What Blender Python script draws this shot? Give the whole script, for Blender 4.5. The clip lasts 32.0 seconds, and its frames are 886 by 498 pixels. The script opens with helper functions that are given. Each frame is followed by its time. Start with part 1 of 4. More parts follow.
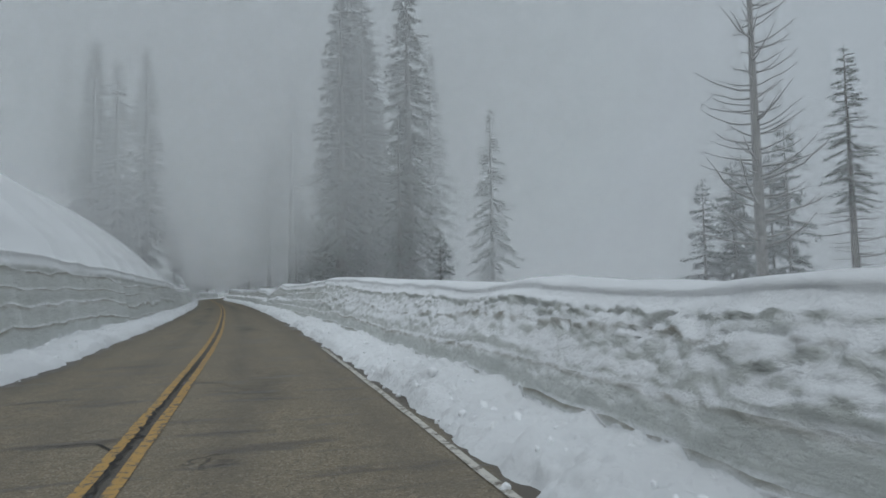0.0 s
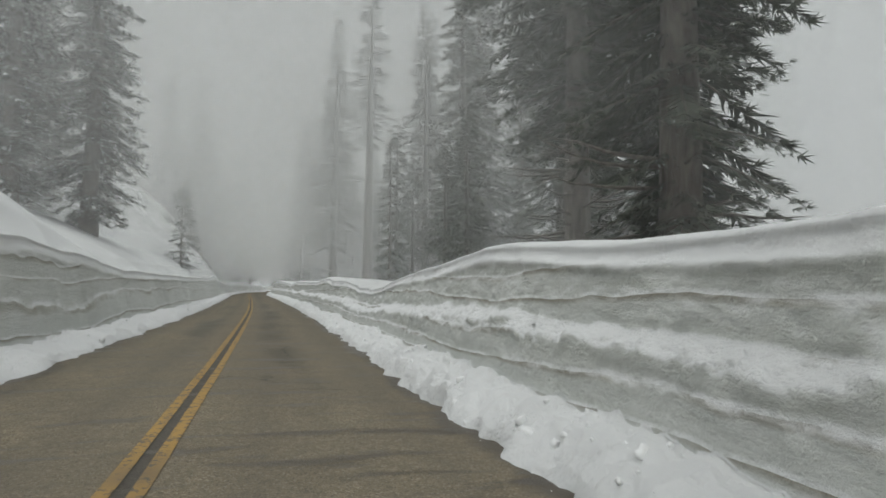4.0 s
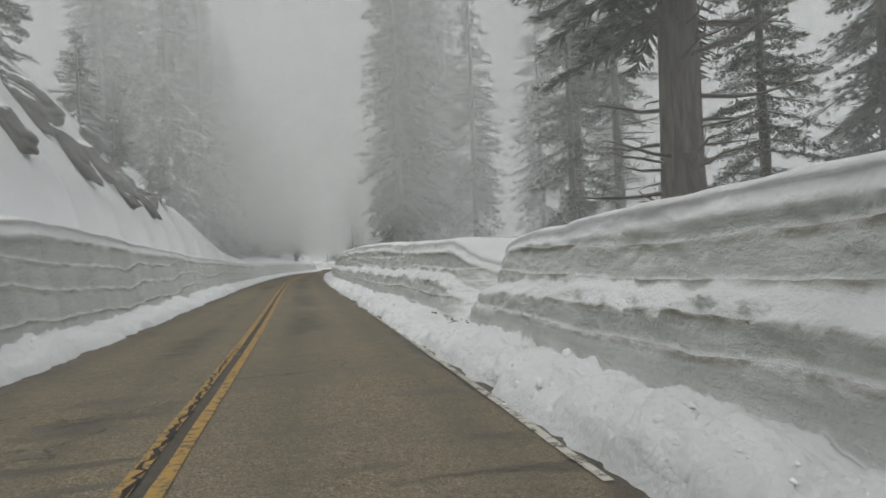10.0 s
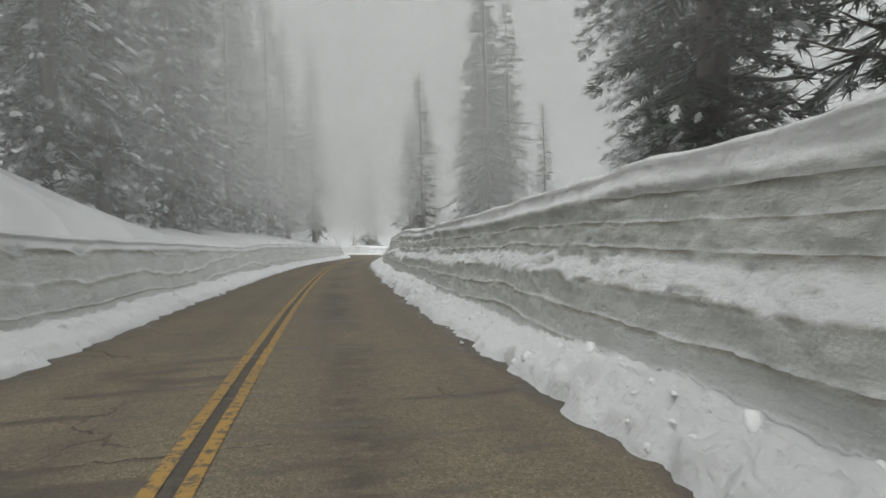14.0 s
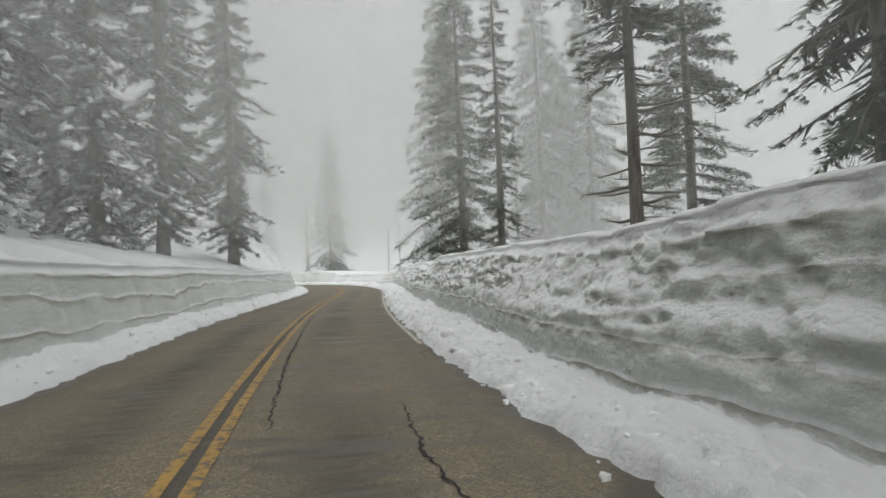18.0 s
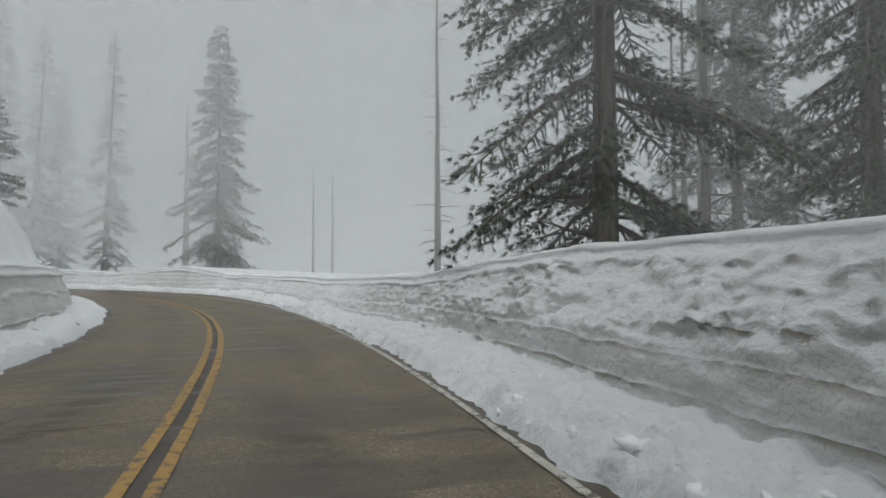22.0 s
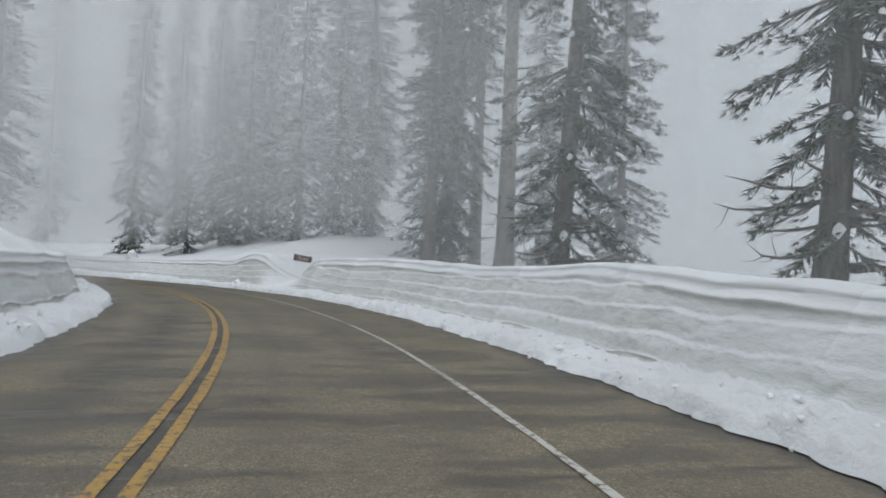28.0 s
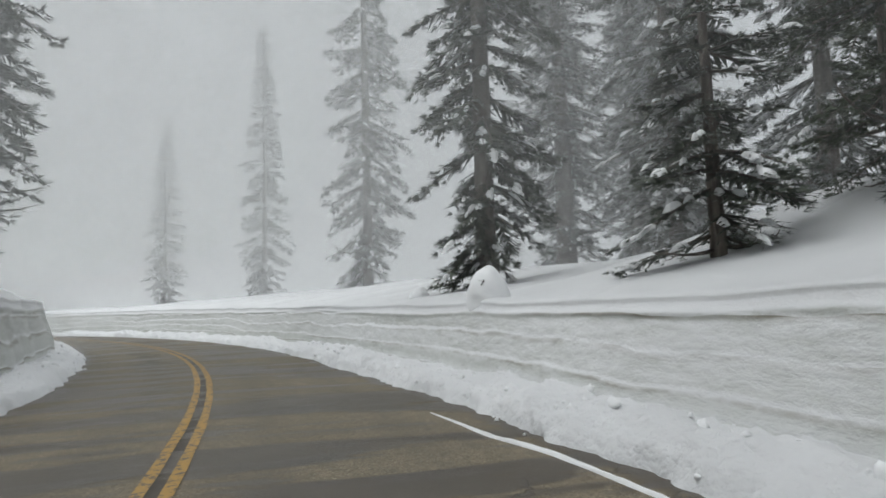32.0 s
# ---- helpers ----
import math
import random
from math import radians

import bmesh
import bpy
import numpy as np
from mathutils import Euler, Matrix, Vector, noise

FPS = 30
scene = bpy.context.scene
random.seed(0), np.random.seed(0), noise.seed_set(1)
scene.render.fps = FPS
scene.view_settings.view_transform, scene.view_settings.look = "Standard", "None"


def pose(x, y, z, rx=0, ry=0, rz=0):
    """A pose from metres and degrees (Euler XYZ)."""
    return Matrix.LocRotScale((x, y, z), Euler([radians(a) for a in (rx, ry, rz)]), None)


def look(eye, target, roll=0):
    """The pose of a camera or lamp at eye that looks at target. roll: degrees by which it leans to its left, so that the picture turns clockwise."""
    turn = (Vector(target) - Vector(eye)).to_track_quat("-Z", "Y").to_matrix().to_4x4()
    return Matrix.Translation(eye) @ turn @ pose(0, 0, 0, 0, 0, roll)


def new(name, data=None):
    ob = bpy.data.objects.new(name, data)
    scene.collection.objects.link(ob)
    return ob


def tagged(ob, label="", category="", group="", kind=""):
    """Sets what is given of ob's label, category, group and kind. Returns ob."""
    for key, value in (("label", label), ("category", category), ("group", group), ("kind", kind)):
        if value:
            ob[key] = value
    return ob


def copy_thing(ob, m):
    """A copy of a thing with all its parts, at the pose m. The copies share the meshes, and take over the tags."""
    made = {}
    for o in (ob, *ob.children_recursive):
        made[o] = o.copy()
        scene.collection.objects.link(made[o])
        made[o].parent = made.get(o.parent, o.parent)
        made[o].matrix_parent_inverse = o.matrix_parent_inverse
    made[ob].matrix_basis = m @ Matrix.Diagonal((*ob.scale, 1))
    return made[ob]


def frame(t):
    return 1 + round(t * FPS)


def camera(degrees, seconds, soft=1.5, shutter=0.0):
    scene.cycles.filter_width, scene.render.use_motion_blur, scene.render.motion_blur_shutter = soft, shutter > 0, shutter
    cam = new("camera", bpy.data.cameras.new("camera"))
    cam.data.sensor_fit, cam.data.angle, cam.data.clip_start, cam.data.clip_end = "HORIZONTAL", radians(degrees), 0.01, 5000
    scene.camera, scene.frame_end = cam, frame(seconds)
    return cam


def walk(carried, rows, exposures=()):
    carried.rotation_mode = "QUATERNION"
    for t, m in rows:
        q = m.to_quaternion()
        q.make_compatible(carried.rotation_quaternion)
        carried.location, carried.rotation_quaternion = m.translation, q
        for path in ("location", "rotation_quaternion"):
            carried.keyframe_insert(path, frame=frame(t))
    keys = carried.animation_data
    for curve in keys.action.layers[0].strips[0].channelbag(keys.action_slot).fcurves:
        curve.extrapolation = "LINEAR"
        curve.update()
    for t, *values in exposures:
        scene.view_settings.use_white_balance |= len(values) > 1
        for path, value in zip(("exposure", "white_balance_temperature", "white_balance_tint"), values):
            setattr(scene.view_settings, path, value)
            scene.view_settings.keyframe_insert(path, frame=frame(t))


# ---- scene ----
# ---- camera and its way ----
cam = camera(71.9, 32.0, soft=1.7)
walk(cam, [
    (0, pose(1.12, -0.04, 1.4, 93.85, 1.04, -16.92)),
    (1, pose(1.14, 10.01, 1.4, 91.05, 1.53, -19.86)),
    (2, pose(0.83, 20.03, 1.4, 90.43, 5.27, -14.98)),
    (4.6, pose(-0.23, 45.99, 1.4, 94.22, -1.27, -12.66)),
    (5, pose(-0.49, 50.12, 1.4, 94.12, 0.00, -12.94)),
    (6, pose(-1.08, 60.24, 1.4, 93.64, 3.15, -10.89)),
    (7, pose(-1.54, 70.22, 1.4, 93.33, 2.86, -11.33)),
    (7.5, pose(-1.99, 75.21, 1.4, 93.17, 2.71, -11.61)),
    (8, pose(-2.24, 80.25, 1.4, 92.49, 3.02, -11.93)),
    (9, pose(-2.93, 90.32, 1.4, 90.73, 0.51, -9.83)),
    (10, pose(-3.70, 100.41, 1.4, 90.93, 2.39, -8.15)),
    (11, pose(-4.72, 110.48, 1.4, 91.06, 0.49, -6.57)),
    (12, pose(-5.66, 120.59, 1.4, 91.02, 0.67, -6.05)),
    (13, pose(-6.53, 130.52, 1.4, 89.60, 2.03, -5.99)),
    (16, pose(-8.67, 160.20, 1.4, 89.95, 0.26, -7.60)),
    (17, pose(-9.14, 170.13, 1.4, 90.73, 4.45, -11.32)),
    (18, pose(-9.48, 179.93, 1.4, 91.81, 2.37, -10.94)),
    (19, pose(-9.53, 189.53, 1.4, 92.96, 0.93, -13.24)),
    (20, pose(-9.09, 198.84, 1.4, 92.39, 2.91, -15.25)),
    (21, pose(-8.43, 208.02, 1.4, 93.84, 4.19, -17.21)),
    (22, pose(-7.99, 217.21, 1.4, 92.05, 0.12, -19.73)),
    (23, pose(-7.42, 226.65, 1.4, 90.99, -3.00, -17.89)),
    (24, pose(-7.47, 235.96, 1.4, 90.25, 1.82, -12.69)),
    (24.4, pose(-7.79, 239.53, 1.4, 87.79, 0.65, -16.89)),
    (26.6, pose(-13.68, 258.95, 1.4, 90.41, -3.76, -1.21)),
    (27, pose(-15.46, 262.39, 1.4, 91.80, -3.11, 6.62)),
    (28, pose(-21.15, 270.96, 1.4, 92.23, -2.52, 26.43)),
    (29, pose(-27.79, 278.69, 1.4, 93.65, -1.85, 34.11)),
    (30, pose(-35.52, 285.77, 1.4, 94.02, -2.39, 36.22)),
    (31, pose(-44.48, 291.66, 1.4, 96.99, -5.46, 46.36)),
    (32, pose(-54.92, 296.27, 1.4, 95.30, 1.80, 58.71)),
], exposures=[(0, -0.66, 5850, 5), (1, -0.52, 6100, 5), (2, -0.36, 6300, 5), (5, -0.16, 6600, 6), (12, 0.02, 6550, 8), (16, 0.24, 6650, 8), (17, 0.28, 6650, 8), (19, 0.10, 6550, 8), (20, 0.06, 6500, 8), (21, -0.22, 6400, 8), (22, -0.32, 6350, 8), (24, -0.32, 6250, 8), (28, -0.12, 6050, 8), (32, -0.02, 6350, 8)])

# ---- overcast sky and a wide, weak sun ----
world = bpy.data.worlds.new("overcast")
scene.world = world
world.use_nodes = True
wt = world.node_tree
wt.nodes.clear()
wout = wt.nodes.new("ShaderNodeOutputWorld")
wbg = wt.nodes.new("ShaderNodeBackground")
sky = wt.nodes.new("ShaderNodeTexSky")
sky.sky_type, sky.sun_disc, sky.sun_elevation, sky.sun_rotation = "NISHITA", False, radians(50), radians(200)
sky.air_density, sky.dust_density = 1.5, 6.0
wdim = wt.nodes.new("ShaderNodeVectorMath")
wdim.operation = "SCALE"
wdim.inputs["Scale"].default_value = 0.10
wgeo = wt.nodes.new("ShaderNodeTexCoord")
wsep = wt.nodes.new("ShaderNodeSeparateXYZ")
wramp = wt.nodes.new("ShaderNodeValToRGB")
wramp.color_ramp.elements[0].position, wramp.color_ramp.elements[0].color = 0.0, (0.56, 0.58, 0.60, 1)
wramp.color_ramp.elements[1].position, wramp.color_ramp.elements[1].color = 1.0, (1.36, 1.38, 1.40, 1)
mid = wramp.color_ramp.elements.new(0.45)
mid.color = (0.70, 0.72, 0.74, 1)
wmix = wt.nodes.new("ShaderNodeMix")
wmix.data_type = "RGBA"
wmix.inputs["Factor"].default_value = 0.93
wt.links.new(sky.outputs["Color"], wdim.inputs[0])
wt.links.new(wgeo.outputs["Generated"], wsep.inputs[0])
wt.links.new(wsep.outputs["Z"], wramp.inputs["Fac"])
wt.links.new(wdim.outputs[0], wmix.inputs["A"])
wt.links.new(wramp.outputs["Color"], wmix.inputs["B"])
wt.links.new(wmix.outputs["Result"], wbg.inputs["Color"])
wt.links.new(wbg.outputs[0], wout.inputs["Surface"])
wbg.inputs["Strength"].default_value = 1.0

sun_data = bpy.data.lights.new("sun", "SUN")
sun_data.energy, sun_data.angle, sun_data.color = 0.7, radians(60), (1.0, 0.98, 0.95)
sun = new("sun", sun_data)
sun.matrix_world = look((0, 0, 60), (14, 30, 0))
scene.view_settings.exposure = 0.0
scene.cycles.transparent_max_bounces = 128


# ---- materials ----
class Nodes:
    """A short way to write a node material."""

    def __init__(self, name, rough=0.8):
        self.mat = bpy.data.materials.new(name)
        self.mat.use_nodes = True
        self.tree = self.mat.node_tree
        self.bsdf = self.tree.nodes["Principled BSDF"]
        self.bsdf.inputs["Roughness"].default_value = rough

    def add(self, kind, **values):
        node = self.tree.nodes.new("ShaderNode" + kind)
        for key, value in values.items():
            node.inputs[key.replace("_", " ")].default_value = value
        return node

    def link(self, a, b):
        self.tree.links.new(a, b)

    def coord(self, kind="Object", scale=(1, 1, 1)):
        tc = self.add("TexCoord")
        mp = self.add("Mapping")
        mp.inputs["Scale"].default_value = scale
        self.link(tc.outputs[kind], mp.inputs["Vector"])
        return mp.outputs["Vector"]

    def noise(self, vec, scale, detail=4.0, rough=0.55):
        n = self.add("TexNoise", Scale=scale, Detail=detail, Roughness=rough)
        self.link(vec, n.inputs["Vector"])
        return n.outputs["Fac"]

    def ramp(self, fac, stops):
        r = self.add("ValToRGB")
        e = r.color_ramp.elements
        while len(e) < len(stops):
            e.new(0.5)
        for el, (p, c) in zip(e, stops):
            el.position = p
            el.color = (c, c, c, 1) if isinstance(c, (int, float)) else (*c, 1)
        self.link(fac, r.inputs["Fac"])
        return r.outputs["Color"]

    def mix(self, fac, a, b, blend="MIX"):
        m = self.add("Mix")
        m.data_type, m.blend_type = "RGBA", blend
        for value, socket in ((fac, m.inputs["Factor"]), (a, m.inputs["A"]), (b, m.inputs["B"])):
            if isinstance(value, (int, float)):
                socket.default_value = value
            elif isinstance(value, tuple):
                socket.default_value = (*value, 1)
            else:
                self.link(value, socket)
        return m.outputs["Result"]

    def math(self, op, a, b=0.0, c=0.0):
        m = self.add("Math")
        m.operation = op
        for value, socket in zip((a, b, c), m.inputs):
            if isinstance(value, (int, float)):
                socket.default_value = value
            else:
                self.link(value, socket)
        return m.outputs[0]

    def bump(self, height, strength=0.4, distance=0.02):
        b = self.add("Bump", Strength=strength, Distance=distance)
        self.link(height, b.inputs["Height"])
        self.link(b.outputs["Normal"], self.bsdf.inputs["Normal"])

    def color(self, value):
        if isinstance(value, tuple):
            self.bsdf.inputs["Base Color"].default_value = (*value, 1)
        else:
            self.link(value, self.bsdf.inputs["Base Color"])


def make_snow(name, fresh, dirt):
    n = Nodes(name, 0.75)
    v = n.coord()
    big, fine = n.noise(v, 0.35, 4), n.noise(v, 14, 5, 0.65)
    c = n.mix(n.ramp(big, [(0.3, 0.0), (0.75, 1.0)]), fresh, tuple(k * 0.93 for k in fresh))
    c = n.mix(n.math("MULTIPLY", n.ramp(n.noise(v, 2.2, 6, 0.7), [(0.52, 0.0), (0.75, 1.0)]), dirt), c, (0.42, 0.39, 0.34))
    n.color(c)
    n.bsdf.inputs["Subsurface Weight"].default_value = 0.0
    n.bump(fine, 0.35, 0.03)
    return n.mat


def make_bank():
    """Ploughed bank: fresh white tops and berm, old compact snow on the cut face, its layers lined with dirt and
    painted shade. UV: the layer's count, and the part of the profile.
    """
    n = Nodes("bank_snow", 0.72)
    uv = n.add("UVMap")
    sep = n.add("SeparateXYZ")
    n.link(uv.outputs[0], sep.inputs[0])
    pos = n.coord()
    ragged = n.math("ADD", n.math("MULTIPLY", sep.outputs["Y"], 0.25), n.math("MULTIPLY", n.math("SUBTRACT", n.noise(pos, 1.3, 5, 0.65), 0.5), 0.035))
    face = n.ramp(ragged, [(0.235, 0.0), (0.262, 1.0), (0.462, 1.0), (0.478, 0.0)])
    band = n.noise(n.coord("Object", (0.25, 0.25, 4.0)), 1.6, 5, 0.6)
    phase = n.math("FRACT", sep.outputs["X"])
    # dark under each ledge: dirt, and the ledge's shade put into the colour
    line = n.ramp(phase, [(0.80, 0.0), (0.92, 0.75), (1.0, 1.0)])
    dusting = n.ramp(phase, [(0.0, 0.95), (0.08, 0.7), (0.15, 0.0)])
    blotch = n.noise(pos, 0.9, 6, 0.7)
    old = n.mix(n.ramp(blotch, [(0.3, 0.0), (0.7, 1.0)]), (0.50, 0.518, 0.488), (0.64, 0.656, 0.632))
    old = n.mix(n.ramp(band, [(0.42, 0.0), (0.62, 0.4)]), old, (0.68, 0.695, 0.685))
    old = n.mix(n.math("MULTIPLY", line, n.ramp(n.noise(pos, 0.8, 5), [(0.34, 0.1), (0.54, 0.9)])), old, (0.25, 0.225, 0.175))
    old = n.mix(n.math("MULTIPLY", dusting, n.ramp(n.noise(pos, 1.7, 5, 0.7), [(0.40, 0.1), (0.54, 1.0)])), old, (0.84, 0.85, 0.86))
    speck = n.ramp(n.noise(pos, 45, 3, 0.75), [(0.62, 0.0), (0.74, 0.35)])
    old = n.mix(speck, old, (0.30, 0.28, 0.23))
    fresh = n.mix(n.ramp(n.noise(pos, 0.5, 4), [(0.3, 0.0), (0.7, 1.0)]), (0.80, 0.81, 0.82), (0.73, 0.74, 0.75))
    # what lies flat on the face is newly fallen
    geo = n.add("NewGeometry")
    gsep = n.add("SeparateXYZ")
    n.link(geo.outputs["Normal"], gsep.inputs[0])
    flat = n.ramp(gsep.outputs["Z"], [(0.30, 0.0), (0.72, 1.0)])
    fac = n.math("MULTIPLY", face, n.math("SUBTRACT", 1.0, flat))
    c = n.mix(fac, fresh, old)
    grit = n.ramp(n.noise(pos, 26, 3, 0.7), [(0.66, 0.0), (0.76, 0.5)])
    low = n.ramp(sep.outputs["Y"], [(0.0, 0.8), (0.35, 0.2), (1.0, 0.08)])
    c = n.mix(n.math("MULTIPLY", grit, low), c, (0.30, 0.27, 0.22))
    n.color(c)
    # crusty, crumbled relief: strongest on torn faces and the berm
    cr = n.add("UVMap")
    cr.uv_map = "crust"
    csep = n.add("SeparateXYZ")
    n.link(cr.outputs[0], csep.inputs[0])
    wn = n.add("TexNoise", Scale=7.0, Detail=3.0)
    n.link(pos, wn.inputs["Vector"])
    warp = n.add("VectorMath")
    warp.operation = "MULTIPLY_ADD"
    n.link(wn.outputs["Color"], warp.inputs[0])
    warp.inputs[1].default_value = (0.07, 0.07, 0.07)
    n.link(pos, warp.inputs[2])
    high = n.math("MULTIPLY", n.noise(pos, 34, 4, 0.7), 0.12)
    for scale, share in ((8.0, 0.4), (17.0, 0.25)):
        vor = n.add("TexVoronoi", Scale=scale)
        n.link(warp.outputs[0], vor.inputs["Vector"])
        high = n.math("ADD", high, n.math("MULTIPLY", n.math("SUBTRACT", 1.0, n.math("POWER", vor.outputs["Distance"], 2.0)), share))
    high = n.math("MULTIPLY", high, n.math("MULTIPLY", csep.outputs["X"], n.ramp(n.noise(pos, 0.8, 4), [(0.36, 0.3), (0.6, 1.0)])))
    ripple = n.math("MULTIPLY", n.noise(n.coord("Object", (1.0, 1.0, 3.2)), 4.5, 5, 0.68), n.math("MULTIPLY", face, 0.6))
    grains = n.math("MULTIPLY", n.noise(pos, 14, 8, 0.74), 0.5)
    n.bump(n.math("ADD", n.math("ADD", high, grains), ripple), 1.0, 0.065)
    return n.mat


def make_asphalt():
    n = Nodes("asphalt", 0.85)
    uv = n.add("UVMap")
    sep = n.add("SeparateXYZ")
    n.link(uv.outputs[0], sep.inputs[0])
    lat = sep.outputs["X"]
    pos = n.coord()
    grain = n.math("ADD", n.math("MULTIPLY", n.noise(pos, 70, 3, 0.8), 0.6), n.math("MULTIPLY", n.noise(pos, 16, 4, 0.7), 0.4))
    patch = n.noise(pos, 0.5, 5, 0.6)
    chips = n.add("TexVoronoi", Scale=75.0)
    n.link(pos, chips.inputs["Vector"])
    stone = n.add("SeparateXYZ")
    n.link(chips.outputs["Color"], stone.inputs[0])
    c = n.mix(n.ramp(grain, [(0.38, 0.0), (0.66, 1.0)]), (0.122, 0.100, 0.065), (0.300, 0.248, 0.166))
    c = n.mix(n.ramp(stone.outputs["X"], [(0.80, 0.0), (0.92, 0.75)]), c, (0.36, 0.32, 0.25))
    c = n.mix(n.ramp(stone.outputs["Y"], [(0.78, 0.0), (0.9, 0.7)]), c, (0.055, 0.048, 0.038))
    c = n.mix(n.ramp(n.noise(pos, 4.5, 6, 0.75), [(0.5, 0.0), (0.7, 0.55)]), c, (0.10, 0.088, 0.068))
    c = n.mix(n.ramp(patch, [(0.35, 0.0), (0.7, 0.5)]), c, (0.135, 0.117, 0.09))
    # wheel tracks: darker and smoother
    tracks = n.math("ABSOLUTE", n.math("SUBTRACT", n.math("ABSOLUTE", n.math("SUBTRACT", n.math("ABSOLUTE", lat), 1.65)), 0.75))
    c = n.mix(n.ramp(tracks, [(0.0, 0.3), (0.4, 0.0)]), c, (0.10, 0.088, 0.07))
    # the seam between the two yellow lines
    c = n.mix(n.ramp(n.math("ABSOLUTE", n.math("SUBTRACT", lat, 0.025)), [(0.05, 0.75), (0.12, 0.0)]), c, (0.055, 0.052, 0.05))
    # cross-wise tar smears and damp patches
    smear = n.add("Mapping")
    smear.inputs["Scale"].default_value = (0.55, 2.6, 1)
    n.link(uv.outputs[0], smear.inputs["Vector"])
    sm = n.noise(smear.outputs[0], 0.9, 6, 0.62)
    wet = n.ramp(sm, [(0.55, 0.0), (0.61, 0.68)])
    rim = n.add("UVMap")
    rim.uv_map = "rim"
    rsep = n.add("SeparateXYZ")
    n.link(rim.outputs[0], rsep.inputs[0])
    edge = n.ramp(n.math("ADD", rsep.outputs["X"], n.math("MULTIPLY", n.math("SUBTRACT", patch, 0.5), 1.1)), [(0.16, 0.85), (0.36, 0.0)])
    late = n.ramp(n.math("MULTIPLY", sep.outputs["Y"], 0.0025), [(0.46, 0.0), (0.5, 0.5), (0.74, 0.55), (0.79, 0.85)])
    soaked = n.math("MULTIPLY", late, n.ramp(n.math("ADD", n.noise(smear.outputs[0], 0.38, 5, 0.55), n.math("MULTIPLY", late, 0.06)), [(0.535, 0.0), (0.56, 1.0)]))
    damp = n.math("MINIMUM", n.math("ADD", n.math("ADD", wet, edge), soaked), 1.0)
    c = n.mix(damp, c, (0.062, 0.051, 0.038))
    # scuffed bands in the lanes
    lane = n.ramp(n.math("ABSOLUTE", n.math("SUBTRACT", n.math("ABSOLUTE", lat), 1.15)), [(0.1, 1.0), (0.62, 0.0)])
    along = n.add("Mapping")
    along.inputs["Scale"].default_value = (0.35, 0.11, 1)
    n.link(uv.outputs[0], along.inputs["Vector"])
    rung = n.add("Mapping")
    rung.inputs["Scale"].default_value = (1.6, 4.2, 1)
    n.link(uv.outputs[0], rung.inputs["Vector"])
    scuff = n.math("MULTIPLY", n.ramp(n.noise(along.outputs[0], 1.0, 3), [(0.50, 0.0), (0.58, 1.0)]), n.ramp(n.noise(rung.outputs[0], 1.0, 5, 0.7), [(0.38, 0.2), (0.56, 0.8)]))
    c = n.mix(n.math("MULTIPLY", lane, scuff), c, (0.075, 0.066, 0.053))
    # fine cracks
    vor = n.add("TexVoronoi", Scale=0.55)
    vor.feature = "DISTANCE_TO_EDGE"
    warp = n.add("VectorMath")
    wn = n.add("TexNoise", Scale=1.6, Detail=5.0)
    n.link(pos, wn.inputs["Vector"])
    n.link(pos, warp.inputs[0])
    n.link(wn.outputs["Color"], warp.inputs[1])
    n.link(warp.outputs[0], vor.inputs["Vector"])
    crack = n.math("MULTIPLY", n.ramp(vor.outputs["Distance"], [(0.004, 1.0), (0.013, 0.0)]), n.ramp(n.noise(pos, 0.25, 3), [(0.56, 0.0), (0.66, 0.8)]))
    c = n.mix(crack, c, (0.03, 0.027, 0.024))
    n.color(c)
    n.link(n.ramp(damp, [(0.0, 0.85), (1.0, 0.42)]), n.bsdf.inputs["Roughness"])
    n.bump(n.math("SUBTRACT", grain, n.math("MULTIPLY", crack, 2.0)), 0.7, 0.012)
    return n.mat


def make_paint(name, colour, wear):
    n = Nodes(name, 0.7)
    v = n.coord()
    w = n.math("MAXIMUM", n.ramp(n.noise(v, 9, 6, 0.75), [(wear, 0.0), (wear + 0.1, 1.0)]), n.ramp(n.noise(v, 0.35, 3), [(0.56, 0.0), (0.75, 0.7)]))
    n.color(n.mix(w, colour, (0.11, 0.095, 0.075)))
    n.bump(n.noise(v, 60, 3, 0.7), 0.3, 0.006)
    return n.mat


def make_bark(name, dark, light):
    n = Nodes(name, 0.9)
    v = n.coord("Object", (6.0, 6.0, 0.9))
    f = n.noise(v, 1.6, 6, 0.65)
    g = n.noise(n.coord(), 0.7, 3)
    c = n.mix(n.ramp(f, [(0.38, 0.0), (0.62, 1.0)]), dark, light)
    c = n.mix(n.ramp(g, [(0.4, 0.0), (0.8, 0.45)]), c, (0.21, 0.21, 0.19))
    n.color(c)
    n.bump(f, 0.9, 0.06)
    return n.mat


